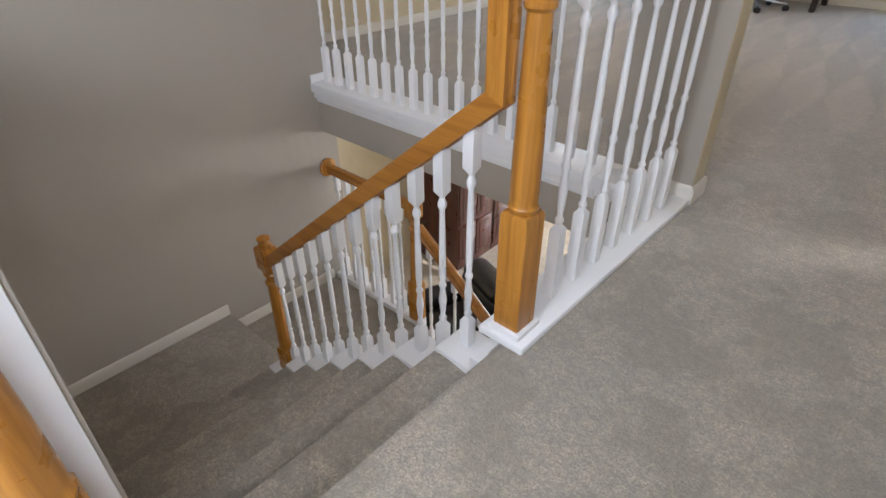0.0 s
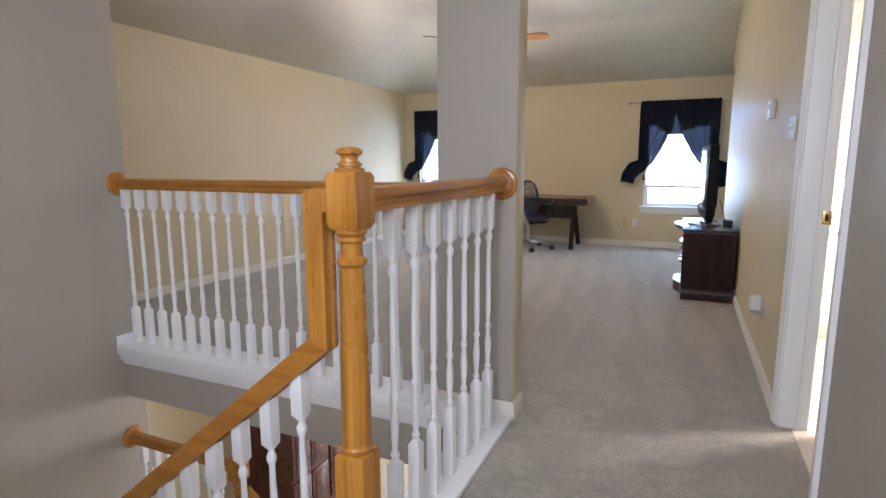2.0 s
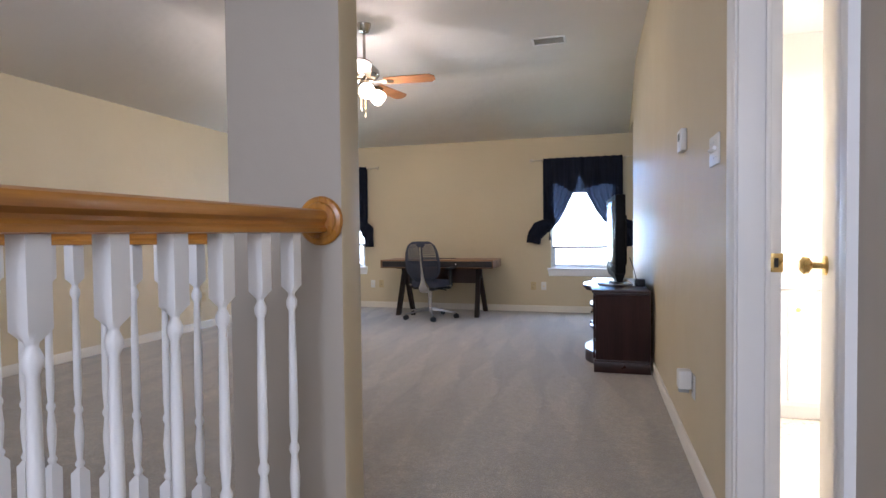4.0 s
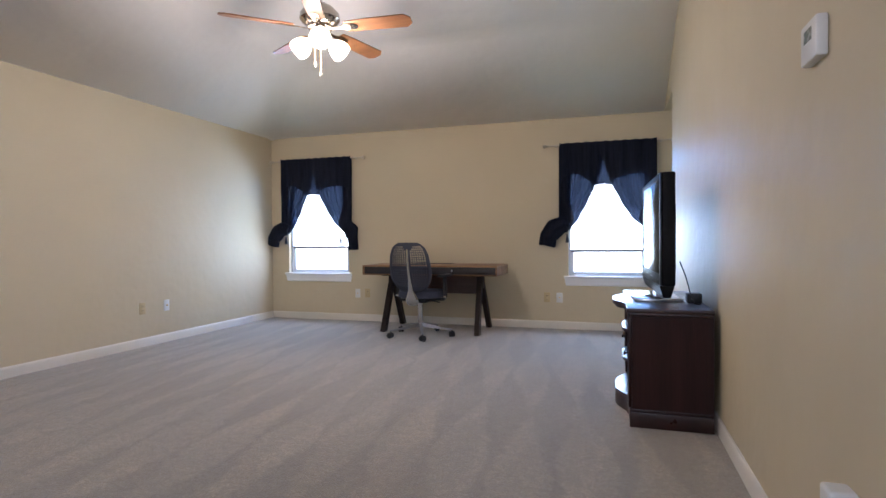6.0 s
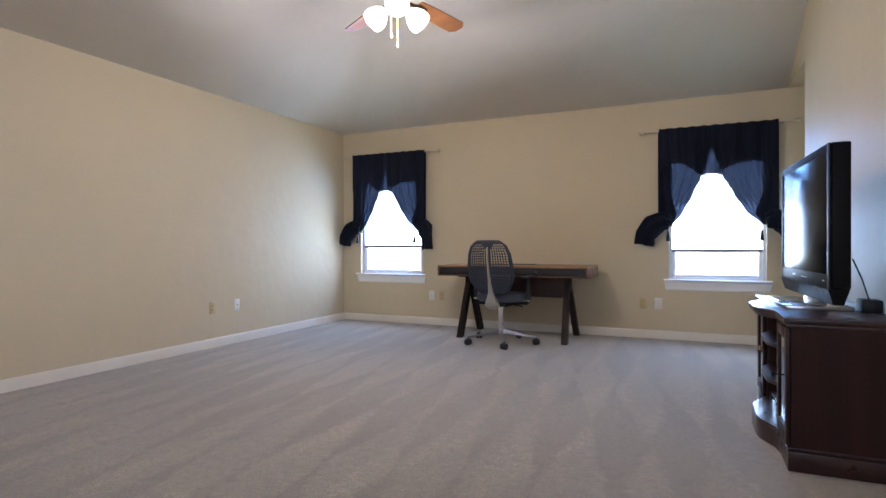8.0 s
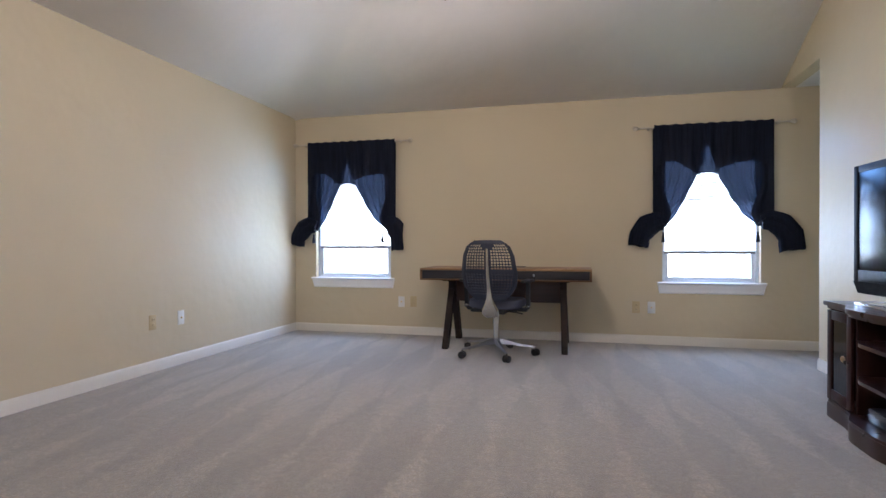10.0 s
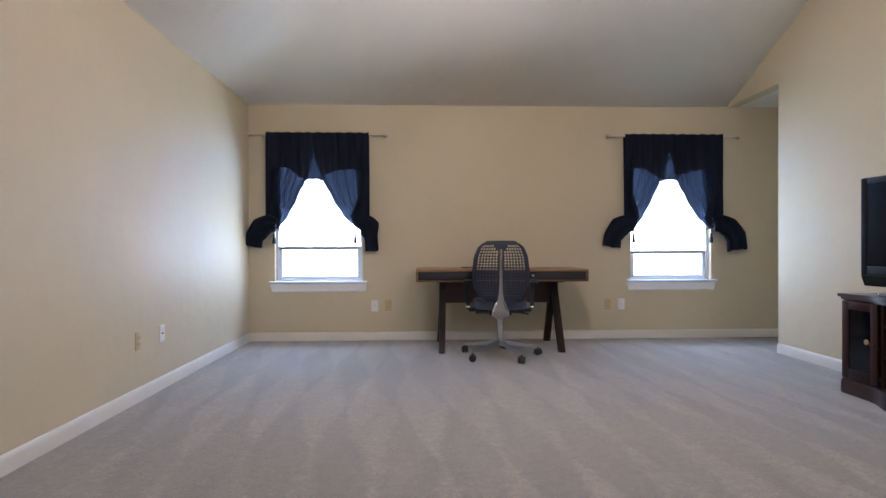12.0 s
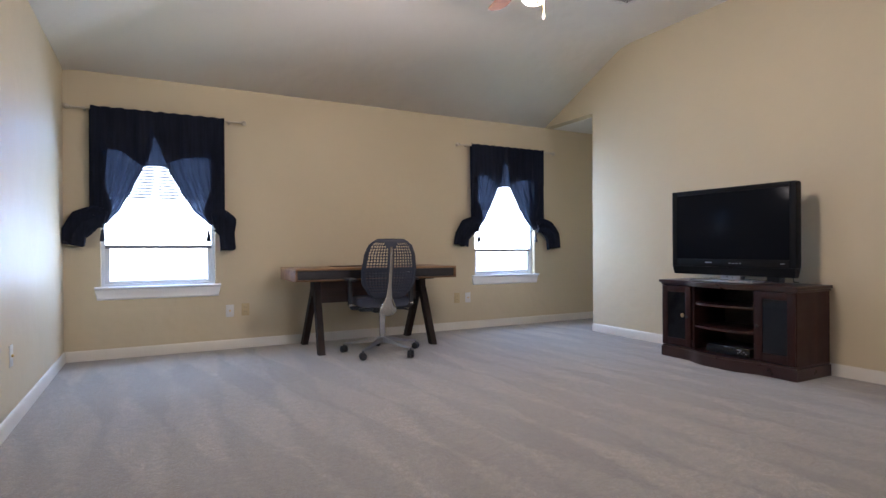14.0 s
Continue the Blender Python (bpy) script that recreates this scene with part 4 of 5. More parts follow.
for i in range(5):
    a = radians(227 + 72 * i)
    c, s = math.cos(a), math.sin(a)
    bm = bmesh.new()
    rings = []
    for r, z, w, h in ((0.02, 0.125, 0.026, 0.024), (0.12, 0.112, 0.018, 0.016), (0.24, 0.090, 0.012, 0.010), (0.35, 0.080, 0.009, 0.007)):
        rings.append([(r * c - s * dx, r * s + c * dx, z + dz) for dx, dz in ((-w, -h), (w, -h), (w * 0.7, h), (-w * 0.7, h))])
    base = part("base_arm", ring_loft(bm, rings), BASE_CHROME, chair, "chrome star-base arm")
    bm = bmesh.new()
    turn = Euler((0, radians(90), a + radians(40))).to_matrix().to_4x4()
    for off in (-0.016, 0.016):
        lathe(bm, [(0.022, -0.013), (0.031, -0.009), (0.031, 0.009), (0.022, 0.013)], 16, m=Matrix.Translation((0.35 * c, 0.35 * s, 0.031)) @ turn @ Matrix.Translation((0, 0, off)))
    lathe(bm, [(0.020, -0.008), (0.020, 0.008)], 10, m=Matrix.Translation((0.35 * c, 0.35 * s, 0.036)) @ turn)
    lathe(bm, [(0.007, 0.04), (0.007, 0.075)], 8, at=(0.35 * c, 0.35 * s))
    part("caster", bm, BLACK, base, "black twin-wheel caster")

# ---------------------------------------------------------------- television stand
CHERRY = wood("dark cherry veneer", (0.018, 0.0065, 0.005), (0.040, 0.013, 0.010), 0.42, 0.8, 2, coat=0.03, shine=0.22)
CHERRY_Y = wood("dark cherry veneer lengthwise", (0.018, 0.0065, 0.005), (0.040, 0.013, 0.010), 0.32, 0.8, 1, coat=0.12)
INSIDE = plain("dark cabinet inside", (0.010, 0.006, 0.005), 0.5)
k = Nodes("smoked cabinet glass")
k.done((0.006, 0.007, 0.010), 0.08, Specular_IOR_Level=0.35)
SMOKED = k.mat
SY0, SY1, SXB = 5.265, 6.385, 0.515
stand = thing("tv_stand", "dark cherry television stand with glass doors and open shelves", "tv stand", (SXB, (SY0 + SY1) / 2, 0))
HY = (SY1 - SY0) / 2
DEP = 0.415


def bow(y, extra=0.0):
    """How far the front stands from the back at y: the middle bows out in an S-curve."""
    a = abs(y)
    e = 0.075 * (0.5 + 0.5 * math.cos(math.pi * min(1, max(0, (a - 0.10) / 0.24))))
    return -(DEP + e + extra)


def bowed(extra, y0, y1, back=0.0, n=36):
    return [(back, y1), (back, y0)] + [(bow(y0 + (y1 - y0) * i / n, extra), y0 + (y1 - y0) * i / n) for i in range(n + 1)]


def slab(z0, z1, extra, over, r=0.004):
    bm = bmesh.new()
    prism(bm, bowed(extra, -HY - over, HY + over), z0, z1)
    bmesh.ops.bevel(bm, geom=[e for e in bm.edges if abs(e.verts[0].co.z - e.verts[1].co.z) < 1e-6], offset=r, segments=2, affect="EDGES", profile=0.5)
    return bm


part("top", slab(0.638, 0.662, 0.028, 0.022), CHERRY_Y, stand, "dark polished top with a bowed front")
part("top_moulding", slab(0.620, 0.637, 0.012, 0.010), CHERRY_Y, stand)
part("plinth", slab(0.0, 0.085, 0.012, 0.010), CHERRY_Y, stand)
part("bottom_shelf", slab(0.086, 0.100, 0.010, 0.0, 0.003), CHERRY_Y, stand)
part("side_panel", boxes((-DEP, 0, -HY, -HY + 0.02, 0.101, 0.619)), CHERRY, stand)
part("side_panel", boxes((-DEP, 0, HY - 0.02, HY, 0.101, 0.619)), CHERRY, stand)
part("back_panel", boxes((-0.012, 0, -HY + 0.02, HY - 0.02, 0.101, 0.619)), INSIDE, stand)
CY = 0.262
for y in (-CY, CY):
    part("divider", boxes((-DEP + 0.002, -0.012, y - 0.010, y + 0.010, 0.101, 0.619), r=0.001), CHERRY, stand)
for z in (0.285, 0.47):
    bm = bmesh.new()
    prism(bm, [(-0.013, CY - 0.012), (-0.013, -CY + 0.012)] + [(bow(y, -0.03), y) for y in [(-CY + 0.012) + (2 * CY - 0.024) * i / 20 for i in range(21)]], z, z + 0.018)
    part("shelf", bm, CHERRY_Y, stand)
for sgn in (-1, 1):
    ya, yb = sorted((sgn * (CY + 0.012), sgn * (HY - 0.004)))
    f = 0.052
    xa, xb = -DEP - 0.018, -DEP - 0.001
    d = part("door", boxes((xa, xb, ya, ya + f, 0.108, 0.614), (xa, xb, yb - f, yb, 0.108, 0.614), (xa, xb, ya + f, yb - f, 0.108, 0.108 + f + 0.01), (xa, xb, ya + f, yb - f, 0.614 - f, 0.614), r=0.003), CHERRY, stand, "cherry door frame")
    part("door_glass", boxes((xa + 0.007, xa + 0.011, ya + f - 0.004, yb - f + 0.004, 0.108 + f, 0.614 - f + 0.004)), SMOKED, d, "dark smoked glass")
    bm = bmesh.new()
    yk = sgn * (CY + 0.037)
    lathe(bm, [(0.004, 0), (0.004, 0.010), (0.010, 0.015), (0.011, 0.021), (0.005, 0.025)], 14, m=Matrix.Translation((xa, yk, 0.36)) @ Euler((0, radians(-90), 0)).to_matrix().to_4x4())
    part("knob", bm, BLACK, d)
bm = bmesh.new()
lathe(bm, [(0.003, 0), (0.014, 0.003), (0.018, 0.009), (0.014, 0.015), (0.003, 0.018)], 14, m=Matrix.Translation((-DEP - 0.016, CY + 0.085, 0.37)) @ Euler((0, radians(-90), 0)).to_matrix().to_4x4())
tag_ob = part("door_tag", bm, plain("cream tag", (0.38, 0.27, 0.15), 0.6), stand, "small cream tag hanging at a door")

player = thing("media_player", "black media player box on the stand's bottom shelf", "media player", (SXB - 0.26, (SY0 + SY1) / 2 - 0.03, 0.100))
part("case", soft_box(-0.15, 0.14, -0.19, 0.17, 0.004, 0.072, 0.004), BLACK, player)
part("front_panel", soft_box(-0.156, -0.1505, -0.19, 0.17, 0.006, 0.070, 0.002), plain("glossy black", (0.010, 0.011, 0.014), 0.12), player, "glossy black front")
SILVER = plain("silver plastic", (0.42, 0.44, 0.47), 0.3, 0.6)
for i in range(5):
    bm = bmesh.new()
    lathe(bm, [(0.005, 0), (0.005, 0.004), (0.003, 0.005)], 10, m=Matrix.Translation((-0.156, -0.10 - 0.016 * i, 0.03 + 0.012 * (i % 2))) @ Euler((0, radians(-90), 0)).to_matrix().to_4x4())
    part("button", bm, SILVER, player)
part("display", boxes((-0.1575, -0.1562, -0.13, -0.09, 0.05, 0.06)), SILVER, player)
for sx, sy in ((-0.12, -0.16), (-0.12, 0.14), (0.11, -0.16), (0.11, 0.14)):
    part("foot", boxes((sx - 0.012, sx + 0.012, sy - 0.012, sy + 0.012, 0, 0.004)), BLACK, player)

# ---------------------------------------------------------------- television
TVB = plain("black television housing", (0.008, 0.008, 0.009), 0.5, vary=0.03, relief=0.0, Specular_IOR_Level=0.12)
k = Nodes("dark television screen")
k.done((0.006, 0.007, 0.010), 0.2, Specular_IOR_Level=0.05)
SCREEN = k.mat
tv = thing("television", "black flat-screen television on a silver pedestal, switched off", "television", (0.278, 5.868, 0.662), 2.5)
bm = soft_box(-0.040, 0.035, -0.512, 0.512, 0.118, 0.760, 0.010, 3)
part("housing", bm, TVB, tv)
part("rear_bulge", soft_box(0.034, 0.062, -0.34, 0.34, 0.18, 0.60, 0.012, 3), TVB, tv)
part("screen", boxes((-0.0435, -0.040, -0.466, 0.466, 0.182, 0.722), r=0.001), SCREEN, tv, "dark glossy screen")
part("bezel", boxes((-0.046, -0.0402, -0.512, -0.467, 0.118, 0.760), (-0.046, -0.0402, 0.467, 0.512, 0.118, 0.760), (-0.046, -0.0402, -0.467, 0.467, 0.723, 0.760), (-0.046, -0.0402, -0.467, 0.467, 0.118, 0.181), r=0.004), TVB, tv)
bm = bmesh.new()
ring_loft(bm, [[(-0.050, y, 0.118), (-0.030, y * 0.985, 0.050), (0.010, y * 0.985, 0.050), (0.030, y, 0.118)] for y in (-0.508, 0.508)])
part("speaker_bar", bm, TVB, tv, "sloping black speaker bar")
part("maker_mark", boxes((-0.0472, -0.0462, 0.14, 0.20, 0.150, 0.157)), SILVER, tv)
part("maker_mark", boxes((-0.0472, -0.0462, -0.44, -0.40, 0.150, 0.154)), SILVER, tv)
for i in range(4):
    part("label_bar", boxes((-0.0472, -0.0462, -0.02 - 0.03 * i, -0.004 - 0.03 * i, 0.148, 0.152)), SILVER, tv)
part("neck", soft_box(-0.02, 0.05, -0.085, 0.085, 0.020, 0.118, 0.006), SILVER, tv, "silver pedestal neck")
GLOSS = plain("silver glossy base plate", (0.50, 0.52, 0.55), 0.14, 0.7)
part("base_plate", soft_box(-0.165, 0.115, -0.26, 0.26, 0.0, 0.020, 0.006), GLOSS, tv, "glossy silver base plate")
bm = bmesh.new()
tube(bm, [(0.08, -0.35, 0.25), (0.11, -0.37, 0.16), (0.13, -0.40, 0.06), (0.15, -0.40, 0.010), (0.18, -0.42, 0.008)], 0.0035, 7)
part("cable", bm, BLACK, tv, "black power cable")
remote = thing("adapter_box", "small black adapter box behind the television", "adapter", (0.46, 5.62, 0.662))
part("case", soft_box(-0.04, 0.04, -0.05, 0.05, 0, 0.06, 0.006), BLACK, remote)

# ---------------------------------------------------------------- ceiling fan
BLADE = wood("reddish-brown fan blade", (0.20, 0.080, 0.028), (0.34, 0.155, 0.060), 0.4, 0.8, 0)
NICKEL = plain("brushed nickel", (0.42, 0.38, 0.33), 0.18, 1.0, vary=0.04)
k = Nodes("lit frosted glass shade")
k.done((0.9, 0.85, 0.75), 0.5, None, 0.0, Emission_Color=(1.0, 0.80, 0.52, 1), Emission_Strength=9.0)
SHADE = k.mat
FX, FY, FZ = -1.96, 5.49, 2.54
fan = thing("ceiling_fan", "nickel ceiling fan with five brown blades, lamps lit", "ceiling fan", (FX, FY, FZ))
bm = bmesh.new()
lathe(bm, [(0.02, ZC - FZ - 0.075), (0.045, ZC - FZ - 0.07), (0.065, ZC - FZ - 0.02), (0.068, ZC - FZ)], 24)
part("canopy", bm, NICKEL, fan)
bm = bmesh.new()
lathe(bm, [(0.013, 0.16), (0.013, ZC - FZ - 0.07)], 12)
part("downrod", bm, NICKEL, fan)
bm = bmesh.new()
lathe(bm, [(0.03, 0.175), (0.06, 0.165), (0.10, 0.14), (0.135, 0.10), (0.140, 0.06), (0.120, 0.035), (0.09, 0.02), (0.085, 0.0), (0.06, -0.01)], 32)
part("motor", bm, NICKEL, fan)
bm = bmesh.new()
lathe(bm, [(0.05, -0.005), (0.055, -0.03), (0.05, -0.06), (0.062, -0.07), (0.062, -0.085), (0.035, -0.10), (0.015, -0.105)], 24)
part("light_fitter", bm, NICKEL, fan)
for i in range(5):
    a = radians(5 + 72 * i)
    m = Matrix.Rotation(a, 4, "Z") @ Matrix.Rotation(radians(-14), 4, "X")
    bm = bmesh.new()
    outline = [(0.19, -0.052), (0.30, -0.060), (0.625, -0.066), (0.665, -0.030), (0.665, 0.030), (0.625, 0.066), (0.30, 0.060), (0.19, 0.052)]
    prism(bm, outline, -0.004, 0.004)
    bmesh.ops.transform(bm, matrix=m, verts=bm.verts)
    b = part("blade", bm, BLADE, fan, "reddish-brown wooden blade")
    bm = bmesh.new()
    prism(bm, [(0.09, -0.012), (0.15, -0.012), (0.20, -0.035), (0.27, -0.025), (0.285, 0.0), (0.27, 0.025), (0.20, 0.035), (0.15, 0.012), (0.09, 0.012)], -0.010, -0.0045)
    bmesh.ops.transform(bm, matrix=m, verts=bm.verts)
    part("blade_iron", bm, NICKEL, b)
for i in range(3):
    a = radians(-60 + 120 * i)
    m = Matrix.Rotation(a, 4, "Z") @ Matrix.Translation((0.075, 0, -0.075)) @ Matrix.Rotation(radians(50), 4, "Y")
    bm = bmesh.new()
    lathe(bm, [(0.012, 0.03), (0.018, 0.01), (0.024, -0.012)], 12, m=m @ Matrix.Rotation(radians(180), 4, "Y") @ Matrix.Translation((0, 0, 0.01)))
    arm = part("lamp_holder", bm, NICKEL, fan)
    bm = bmesh.new()
    m2 = Matrix.Rotation(a, 4, "Z") @ Matrix.Translation((0.088, 0, -0.075)) @ Matrix.Rotation(radians(122), 4, "Y")
    lathe(bm, [(0.024, 0.0), (0.036, 0.012), (0.056, 0.036), (0.070, 0.068), (0.073, 0.100), (0.066, 0.120), (0.040, 0.130), (0.006, 0.132)], 20, m=m2)
    part("lamp_shade", bm, SHADE, arm, "glowing frosted glass shade")
for x, l in ((0.02, 0.33), (-0.025, 0.26)):
    bm = bmesh.new()
    tube(bm, [(x, -0.03, -0.09), (x, -0.03, -l + 0.02)], 0.0022, 6)
    c = part("pull_chain", bm, BRASS, fan)
    bm = bmesh.new()
    lathe(bm, [(0.003, -l - 0.014), (0.008, -l - 0.008), (0.009, -l), (0.004, -l + 0.022)], 10, at=(x, -0.03))
    part("pull_knob", bm, ROD, c)

# ---------------------------------------------------------------- wall fittings
PLATE = plain("white wall plate", (0.74, 0.73, 0.70), 0.35, vary=0.02)
ALMOND = plain("almond wall plate", (0.55, 0.42, 0.22), 0.4, vary=0.03)
# Dark slivers laid on the sockets stand in for shade inside the slots.
SLOT_SHADE = plain("painted slot shade", (0.03, 0.025, 0.02), 0.7)


def outlet(at, turn, material, colour, blank=False):
    """Wall plate on its back; local -y looks into the room."""
    t = thing("wall_outlet", f"{colour} wall outlet plate above the baseboard", "outlet", at, turn, "wall outlets")
    plate = part("plate", soft_box(-0.036, 0.036, -0.006, 0.0, -0.058, 0.058, 0.003), material, t)
    if blank:
        bm = bmesh.new()
        lathe(bm, [(0.008, 0), (0.008, 0.006), (0.005, 0.010)], 10, m=Matrix.Translation((0, -0.006, 0)) @ Euler((radians(90), 0, 0)).to_matrix().to_4x4())
        part("jack", bm, BRASS, plate)
    else:
        for z in (-0.021, 0.021):
            s = part("socket", soft_box(-0.016, 0.016, -0.009, -0.006, z - 0.014, z + 0.014, 0.002), material, plate)
            for x in (-0.007, 0.007):
                part("slot", boxes((x - 0.0015, x + 0.0015, -0.0096, -0.0091, z - 0.003, z + 0.006)), SLOT_SHADE, s)
    return t


outlet((XL, 6.37, 0.385), 90, ALMOND, "almond")
outlet((XL, 6.68, 0.385), 90, PLATE, "white", True)
outlet((-3.21, YW, 0.36), 0, PLATE, "white", True)
outlet((-3.07, YW, 0.365), 0, ALMOND, "almond")
outlet((-0.745, YW, 0.365), 0, ALMOND, "almond")
outlet((-0.60, YW, 0.365), 0, PLATE, "white", True)
plug_plate = outlet((XR, 3.54, 0.385), -90, PLATE, "white")
plug = thing("plug_adapter", "white plug-in adapter in the wall outlet", "adapter", (XR - 0.0095, 3.56, 0.405), -90)
part("body", soft_box(-0.035, 0.03, -0.062, 0.0, -0.035, 0.055, 0.010, 3), PLATE, plug)
part("contact_block", soft_box(-0.02, 0.018, -0.058, -0.012, -0.052, -0.034, 0.003), plain("grey plastic", (0.4, 0.4, 0.39), 0.4), plug)

thermostat = thing("thermostat", "white wall thermostat with a grey display", "thermostat", (XR, 3.82, 1.585), -90)
body = part("body", soft_box(-0.062, 0.062, -0.030, 0.0, -0.056, 0.056, 0.006), PLATE, thermostat)
part("display", boxes((-0.03, 0.03, -0.0312, -0.0302, 0.0, 0.034)), plain("grey display", (0.22, 0.24, 0.22), 0.25), body)
switch = thing("light_switch", "white triple light switch plate", "light switch", (XR, 3.085, 1.43), -90)
plate = part("plate", soft_box(-0.085, 0.085, -0.007, 0.0, -0.058, 0.058, 0.003), PLATE, switch)
for x in (-0.046, 0.0, 0.046):
    bm = bmesh.new()
    ring_loft(bm, [[(x - 0.005, -0.007, -0.010), (x + 0.005, -0.007, -0.010), (x + 0.005, -0.007, 0.010), (x - 0.005, -0.007, 0.010)], [(x - 0.004, -0.020, 0.002), (x + 0.004, -0.020, 0.002), (x + 0.004, -0.018, 0.010), (x - 0.004, -0.018, 0.010)]])
    part("toggle", bm, PLATE, plate)
    for z in (-0.03, 0.03):
        bm = bmesh.new()
        lathe(bm, [(0.003, 0), (0.003, 0.001)], 8, m=Matrix.Translation((x, -0.007, z)) @ Euler((radians(90), 0, 0)).to_matrix().to_4x4())
        part("screw", bm, SILVER, plate)

vent = thing("ceiling_vent", "white slatted ceiling air vent", "vent", (-0.345, 6.42, ZC), 0)
part("frame", boxes((-0.17, 0.17, -0.11, -0.085, -0.012, 0), (-0.17, 0.17, 0.085, 0.11, -0.012, 0), (-0.17, -0.145, -0.085, 0.085, -0.012, 0), (0.145, 0.17, -0.085, 0.085, -0.012, 0), r=0.003), PLATE, vent)
# Grey sheet in place of an open duct, coloured as its shade.
part("backing", boxes((-0.145, 0.145, -0.085, 0.085, -0.003, -0.001)), plain("painted duct shade", (0.30, 0.29, 0.28), 0.7), vent)
for i in range(9):
    y = -0.075 + i * 0.01875
    bm = bmesh.new()
    ring_loft(bm, [[(x, y - 0.007, -0.012), (x, y - 0.005, -0.012), (x, y + 0.007, -0.003), (x, y + 0.005, -0.003)] for x in (-0.145, 0.145)])
    part("slat", bm, PLATE, vent)

# ---------------------------------------------------------------- bathroom seen through the doorway
vanity = thing("vanity_cabinet", "white bathroom vanity with a pale top", "vanity", (1.15, 4.62, 0))
part("body", boxes((-0.45, 0.5, -0.27, 0.27, 0.09, 0.78), (-0.42, 0.5, -0.22, 0.27, 0.003, 0.09), r=0.003), WHITE, vanity)
part("worktop", soft_box(-0.47, 0.52, -0.29, 0.28, 0.78, 0.815, 0.006), plain("pale marble", (0.78, 0.75, 0.70), 0.2), vanity)
for i in range(2):
    d = part("door", soft_box(-0.43 + 0.46 * i, 0.01 + 0.46 * i, -0.288, -0.270, 0.12, 0.75, 0.004), WHITE, vanity)
    bm = bmesh.new()
    lathe(bm, [(0.005, 0), (0.005, 0.012), (0.014, 0.018), (0.012, 0.026), (0.004, 0.03)], 12, m=Matrix.Translation((-0.03 + 0.10 * i, -0.288, 0.66)) @ Euler((radians(90), 0, 0)).to_matrix().to_4x4())
    part("knob", bm, BRASS, d)
leaf = thing("bathroom_door", "white bathroom door standing open", "door", (XR + T + 0.03, DY0 + 0.03, 0.01), 82)
part("slab", soft_box(0.0, 0.735, -0.018, 0.018, 0, DZ - 0.03, 0.003), WHITE, leaf)
bm = bmesh.new()
lathe(bm, [(0.030, 0), (0.028, 0.006), (0.010, 0.010), (0.010, 0.035), (0.026, 0.045), (0.028, 0.060), (0.015, 0.070)], 18, m=Matrix.Translation((0.67, 0.018, 1.0)) @ Euler((radians(-90), 0, 0)).to_matrix().to_4x4())
part("door_knob", bm, BRASS, leaf, "brass door knob")

# ---------------------------------------------------------------- lower room seen past the stairs
REDWOOD = wood("red-brown cabinet wood", (0.055, 0.014, 0.008), (0.12, 0.034, 0.018), 0.3, 0.8, 2, coat=0.2)
LEATHER = plain("black leather", (0.014, 0.012, 0.012), 0.32, relief=0.25, fine=90)
cab = thing("entertainment_cabinet", "red-brown wooden cabinet with panelled doors on the lower floor", "cabinet", (-4.05, 5.0, LOW))
part("tall_body", soft_box(-0.35, 0.33, -0.78, -0.10, 0, 1.95, 0.006), REDWOOD, cab)
part("low_body", soft_box(-0.35, 0.33, -0.095, 1.1, 0, 0.80, 0.006), REDWOOD, cab)
part("low_top", soft_box(-0.35, 0.37, -0.095, 1.13, 0.801, 0.835, 0.006), REDWOOD, cab)
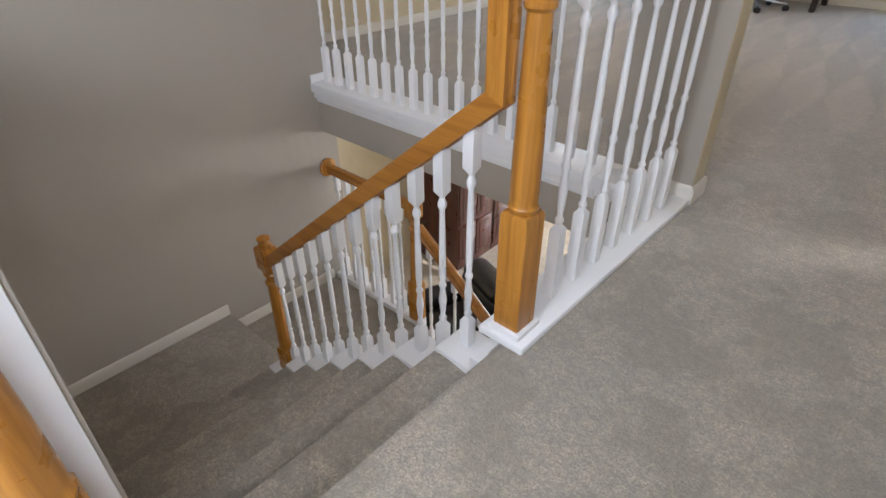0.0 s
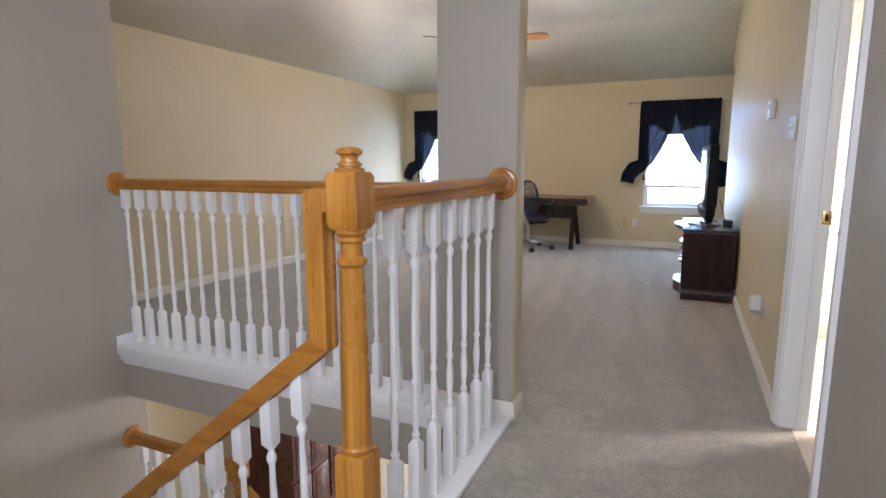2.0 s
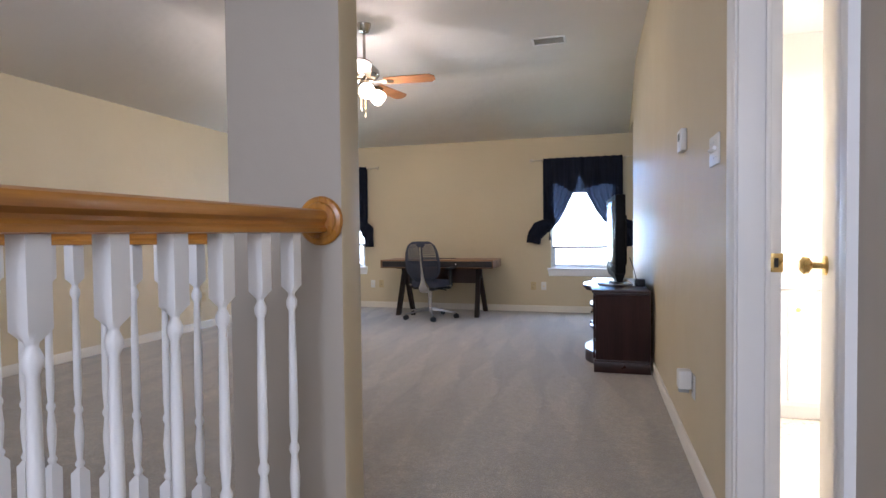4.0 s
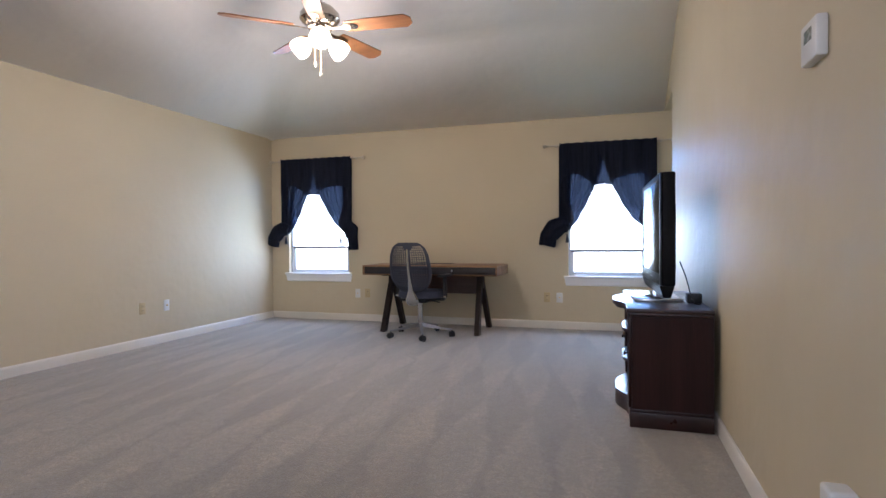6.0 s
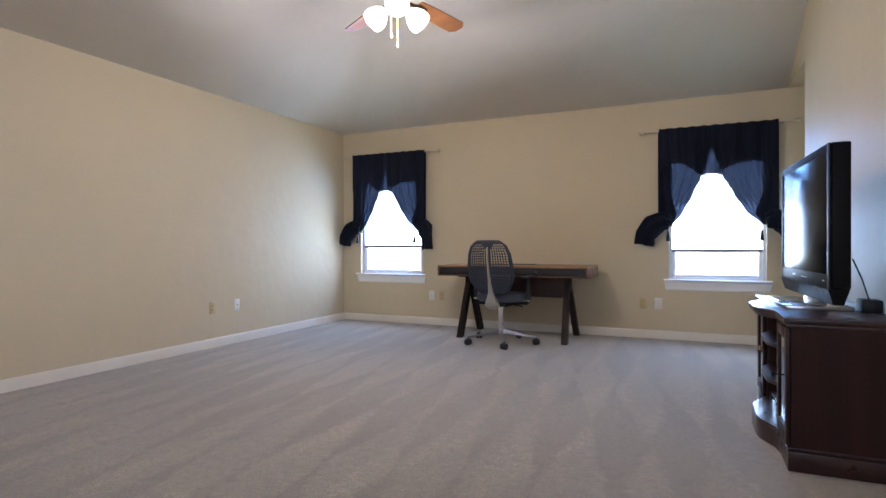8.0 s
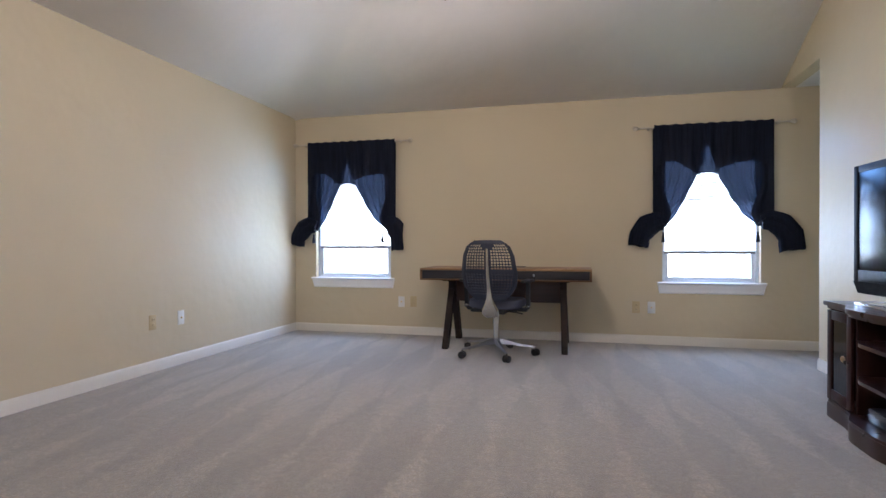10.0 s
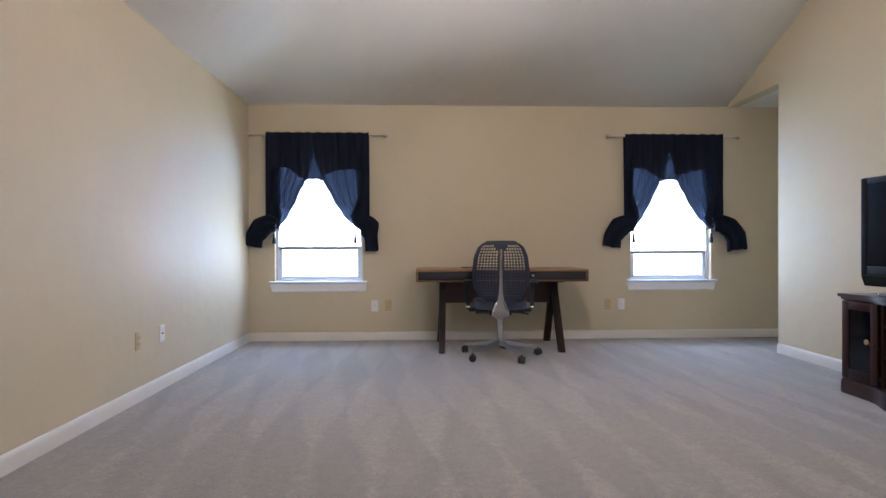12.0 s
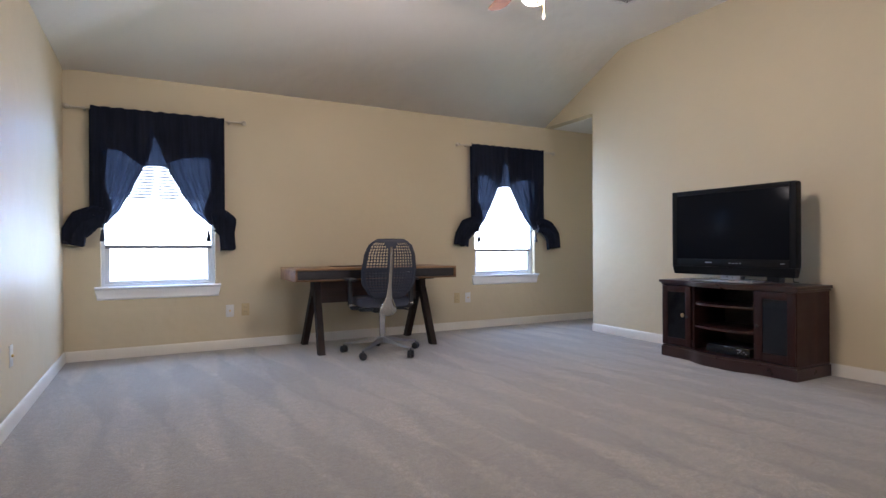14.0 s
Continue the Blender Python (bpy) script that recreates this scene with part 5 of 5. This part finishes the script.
for y0, y1, z0, z1 in ((-0.76, -0.45, 0.10, 0.62), (-0.43, -0.12, 0.10, 0.62), (-0.76, -0.45, 0.68, 1.30), (-0.43, -0.12, 0.68, 1.30), (-0.76, -0.45, 1.36, 1.9), (-0.43, -0.12, 1.36, 1.9), (-0.07, 0.31, 0.10, 0.76), (0.33, 0.70, 0.10, 0.76), (0.72, 1.08, 0.10, 0.76)):
    d = part("door", soft_box(0.331, 0.350, y0, y1, z0, z1, 0.003), REDWOOD, cab)
    part("raised_panel", soft_box(0.350, 0.358, y0 + 0.055, y1 - 0.055, z0 + 0.055, z1 - 0.055, 0.006), REDWOOD, d)
ltv = thing("television", "black television on the lower cabinet", "television", (-3.98, 5.55, LOW + 0.835))
part("housing", soft_box(-0.03, 0.03, -0.5, 0.5, 0.06, 0.66, 0.008), TVB, ltv)
part("foot", soft_box(-0.1, 0.1, -0.2, 0.2, 0, 0.06, 0.004), TVB, ltv)
sofa = thing("armchair", "black leather armchair with rolled arms on the lower floor", "armchair", (-2.66, 3.05, LOW), 70)
part("base", soft_box(-0.42, 0.40, -0.36, 0.36, 0.03, 0.40, 0.05, 3), LEATHER, sofa)
part("seat_cushion", soft_box(-0.46, 0.20, -0.30, 0.30, 0.401, 0.54, 0.06, 4), LEATHER, sofa)
part("backrest", soft_box(0.16, 0.44, -0.36, 0.36, 0.40, 0.92, 0.12, 6), LEATHER, sofa)
part("head_roll", soft_box(0.18, 0.46, -0.34, 0.34, 0.80, 1.02, 0.10, 6), LEATHER, sofa)
for s in (-1, 1):
    part("arm", soft_box(-0.46, 0.36, s * 0.44 - 0.12, s * 0.44 + 0.12, 0.05, 0.66, 0.11, 6), LEATHER, sofa)

# ---------------------------------------------------------------- outside
k = Nodes("bright hazy distance")
k.done((0.8, 0.82, 0.85), 1.0, None, 0.0, Emission_Color=(0.86, 0.93, 1.0, 1), Emission_Strength=5.5)
structure("backdrop", boxes((-16, 12, YW + 2.5, YW + 2.6, -3.3, 9)), k.mat, "pale hazy daylight beyond the windows", "backdrop")
structure("ground", boxes((-60, 60, 9.2, 120, -3.4, -3.3), (-60, 60, -60, 9.2, -3.4, -3.3)), plain("dry grass", (0.10, 0.12, 0.05), 0.9), "grass outside the house", "ground")
